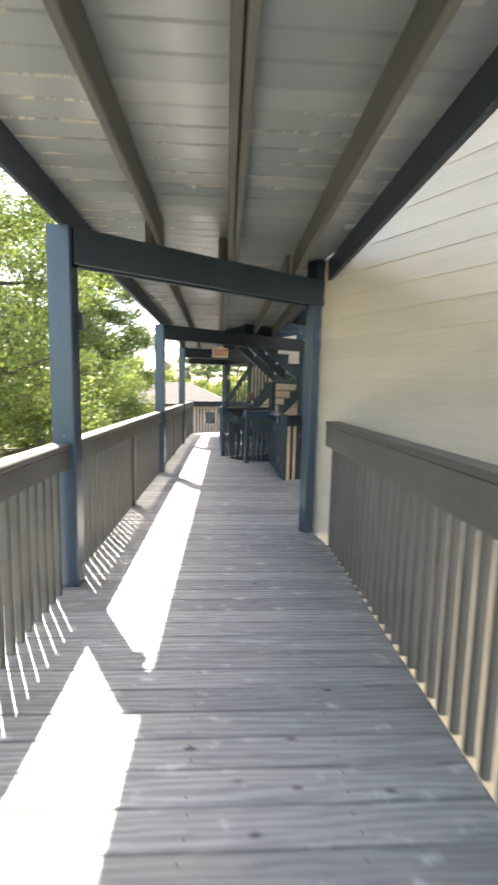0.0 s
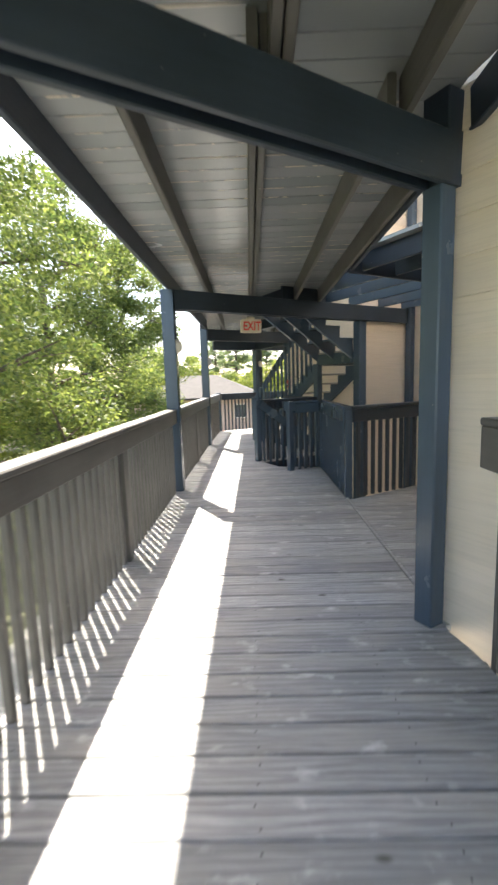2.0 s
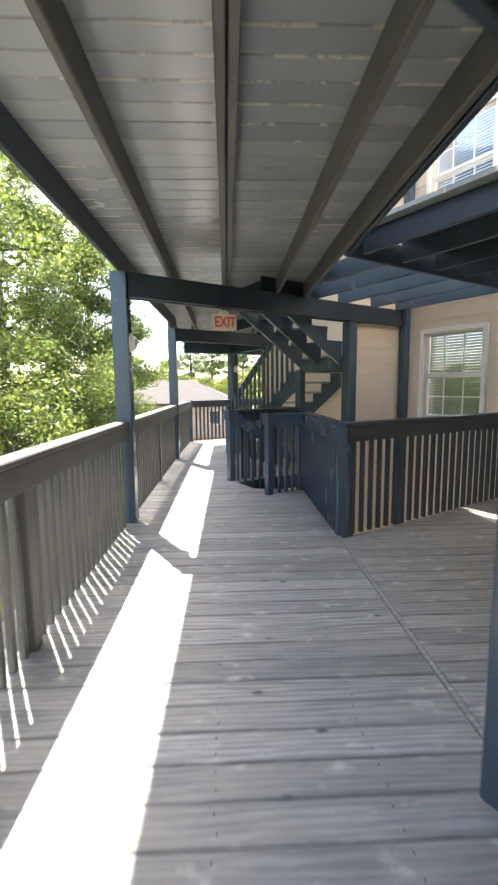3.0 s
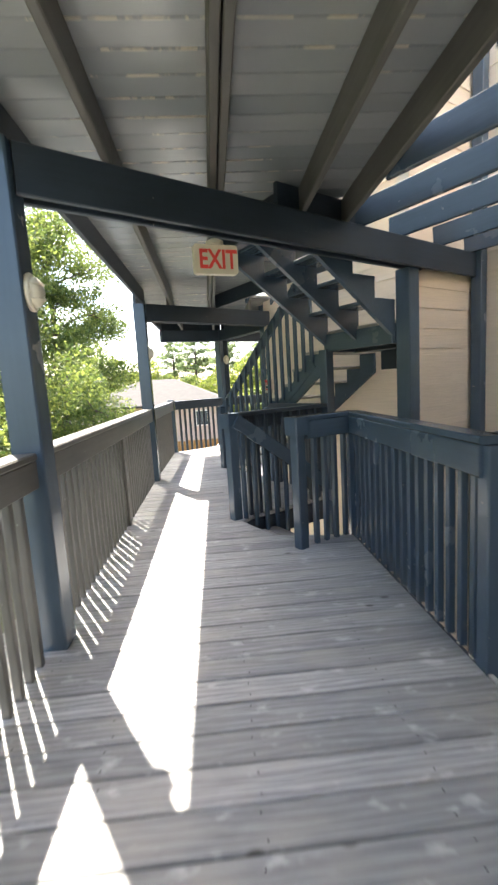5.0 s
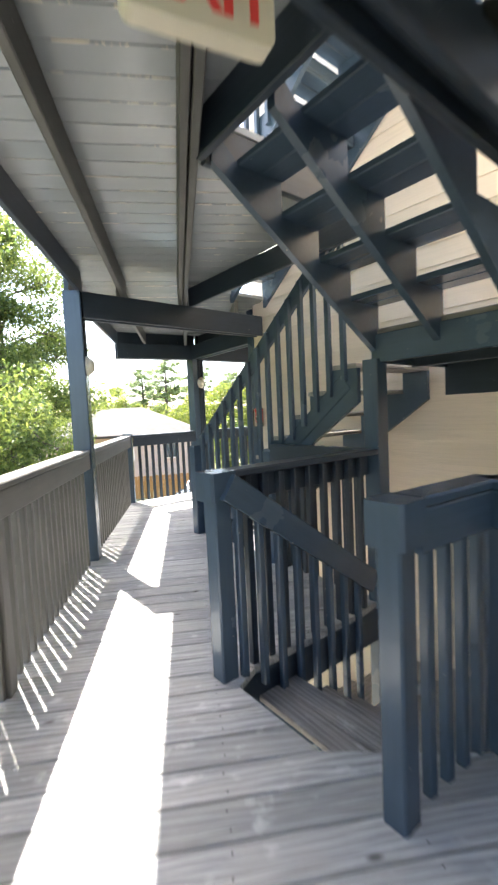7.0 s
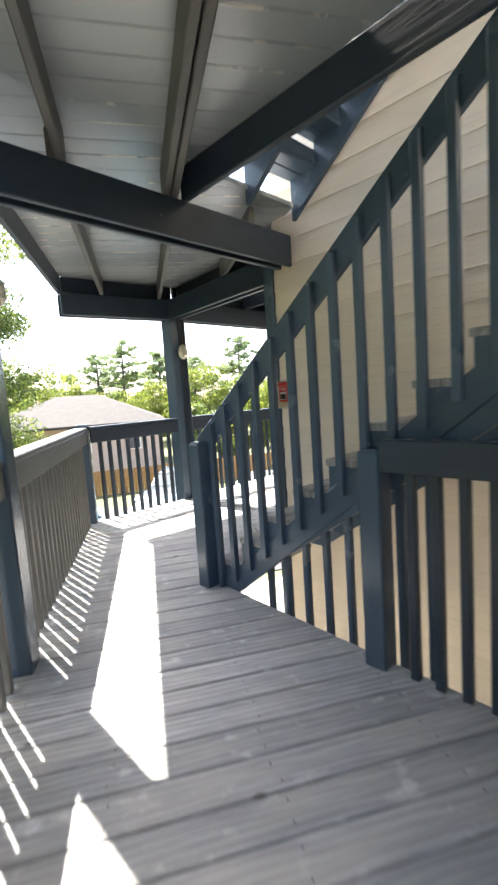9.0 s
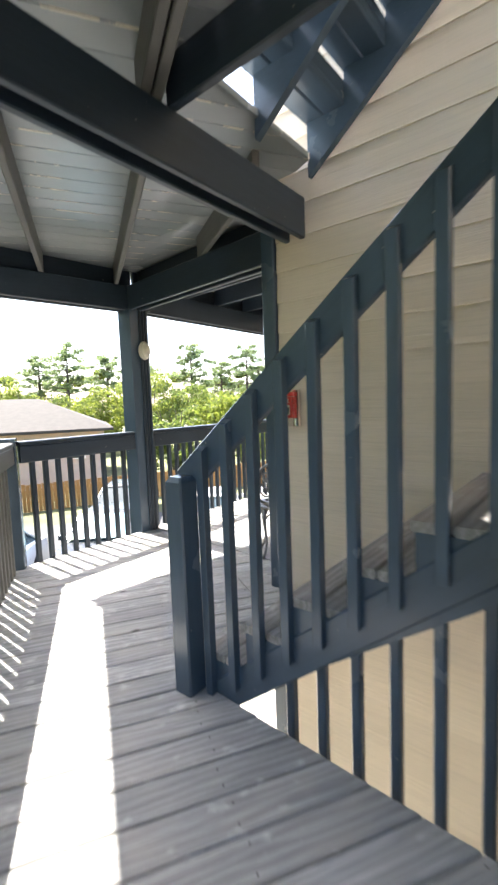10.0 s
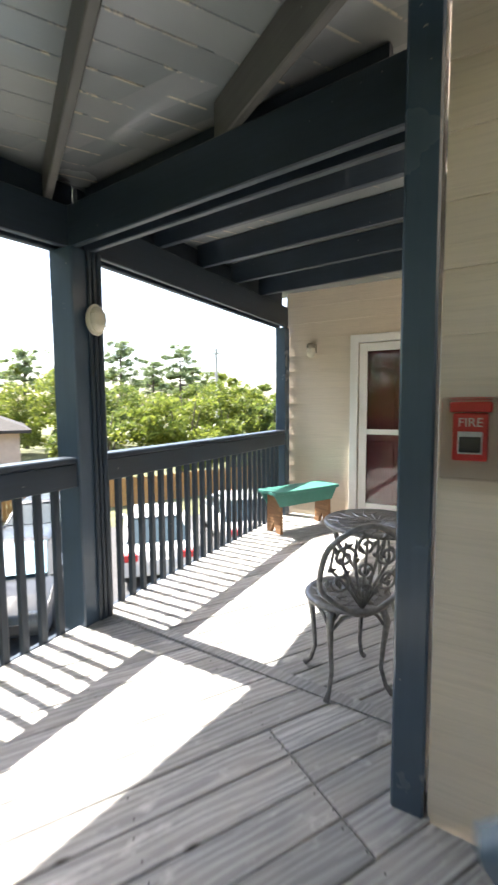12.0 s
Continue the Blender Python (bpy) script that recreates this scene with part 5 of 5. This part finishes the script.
    bm = bmesh.new()
    block(bm, 2.2, 2.275, -0.5, 0.5, 0.36, 0.52)
    part("grille", bm, BLACK, c, m=m)
    bm = bmesh.new()
    block(bm, -2.295, -2.25, -0.26, 0.26, 0.56, 0.68)
    part("number_plate", bm, WHITE, c, m=m)
    return c


car(-0.1, 22.6, 255, DARK_CAR, "dark saloon car with a blue sky reflection painted on its windscreen", True)
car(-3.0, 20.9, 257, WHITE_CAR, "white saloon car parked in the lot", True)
car(3.3, 24.0, 75, WHITE_CAR, "white saloon car with red tail lights")
car(6.2, 24.6, 76, WHITE_CAR, "white saloon car with red tail lights")
car(9.2, 25.0, 77, DARK_CAR, "dark saloon car parked in the lot")
car(12.2, 25.3, 76, SILVER_CAR, "silver saloon car parked in the lot")
car(15.4, 25.6, 75, WHITE_CAR, "white saloon car parked in the lot")
car(18.5, 26.0, 75, DARK_CAR, "dark saloon car parked in the lot")
car(0.8, 27.4, 75, DARK_CAR, "dark car parked before the fence")

# low garden lamp beyond the deck
gl = thing("street_lamp", (-7.6, 22.0, GROUND), "black garden lamp post among the shrubs", "lamp post")
bm = bmesh.new()
tube(bm, [(-7.6, 22, GROUND), (-7.6, 22, GROUND + 1.2), (-7.6, 22, 0.2)], [0.06, 0.045, 0.035], 8)
part("pole", bm, BLACK, gl)
bm = bmesh.new()
lathe(bm, [(0.05, 0), (0.12, 0.08), (0.15, 0.34), (0.17, 0.36), (0.06, 0.5), (0.01, 0.56)], 10)
part("lantern", bm, BLACK, gl, m=Matrix.Translation((-7.6, 22, 0.2)))

# ---- deck planks ----


def lay(corners, parent, z1=0.0, thick=0.036, along=None):
    """One plank as an object of its own; y runs along the plank."""
    a, b = Vector((*corners[0], 0)), Vector((*corners[1], 0))
    d = (b - a).normalized()
    n = Vector((-d.y, d.x, 0))
    m = Matrix((n * -1, d, UP)).transposed().to_4x4()
    m.translation = a + UP * z1
    inv = m.inverted()
    local = [inv @ Vector((*c, z1)) for c in corners]
    attach(new("plank", mesh_of(board_bm([(v.x, v.y) for v in local], -thick, 0.0), "plank", DECK)), m, parent)


rng = random.Random(5)
for c in deck_rows(-5.0, 15.2, rng):
    lay(c, floor, rng.uniform(-0.0025, 0.0))
# porch, planks continuing the walkway's beyond the threshold strip
SLANT = (1.215 - 0.235) / (13.22 - 15.11)
wall_slope = RUN.x / RUN.y
for k in range(23):
    y0 = 13.24 + k * PITCH
    y1 = y0 + PITCH - GAP
    ends = []
    for y in (y0, y1):
        x0 = 1.225 + (y - 13.22) * SLANT if y < 15.1 else 0.25 + (y - 15.1) * 1.586
        x1 = min(6.2, POST_G[0] + 0.2 + (y - POST_G[1]) * wall_slope)
        ends.append((x0, x1))
    if min(e[1] - e[0] for e in ends) > 0.05:
        lay([(ends[0][0], y0), (ends[0][1], y0), (ends[1][1], y1), (ends[1][0], y1)], floor, rng.uniform(-0.003, 0))
lay([(1.165, 13.21), (1.235, 13.23), (0.26, 15.12), (0.185, 15.10)], floor, 0.008)
# side passage
for k in range(17):
    a = Vector((1.09, 4.08 + k * PITCH + 0.0, 0))
    y0, y1 = a.y + GAP / 2, a.y + PITCH - GAP / 2
    lay([(1.095, y0), (4.6, y0), (4.6, y1), (1.095, y1)], floor, rng.uniform(-0.003, 0))
for k in range(10):
    y0 = 6.72 + k * PITCH + GAP / 2
    x0 = 1.15 + (y0 - 6.72) / 0.6
    lay([(x0, y0), (4.6, y0), (4.6, y0 + PITCH - GAP), (x0 + (PITCH - GAP) / 0.6, y0 + PITCH - GAP)], floor, rng.uniform(-0.003, 0))
lay([(1.066, 4.05), (1.092, 4.05), (1.092, 6.8), (1.066, 6.8)], floor, 0.001)
nails = bmesh.new()
for k in range(1, 129):
    for x in (-0.95, -0.56, 0.0, 0.6):
        y = -5.0 + k * PITCH
        for dy in (0.035, 0.115):
            if x + 0.03 < right_edge(y + dy) and y < 14.4:
                cx, cy = x + rng.uniform(-0.012, 0.012), y + dy + rng.uniform(-0.008, 0.008)
                vs = [nails.verts.new((cx + 0.0045 * math.cos(q * 1.0472), cy + 0.0045 * math.sin(q * 1.0472), 0.0008)) for q in range(6)]
                nails.faces.new(vs)
tagged(part("nail_heads", nails, BLACK, floor), kind="stuff")
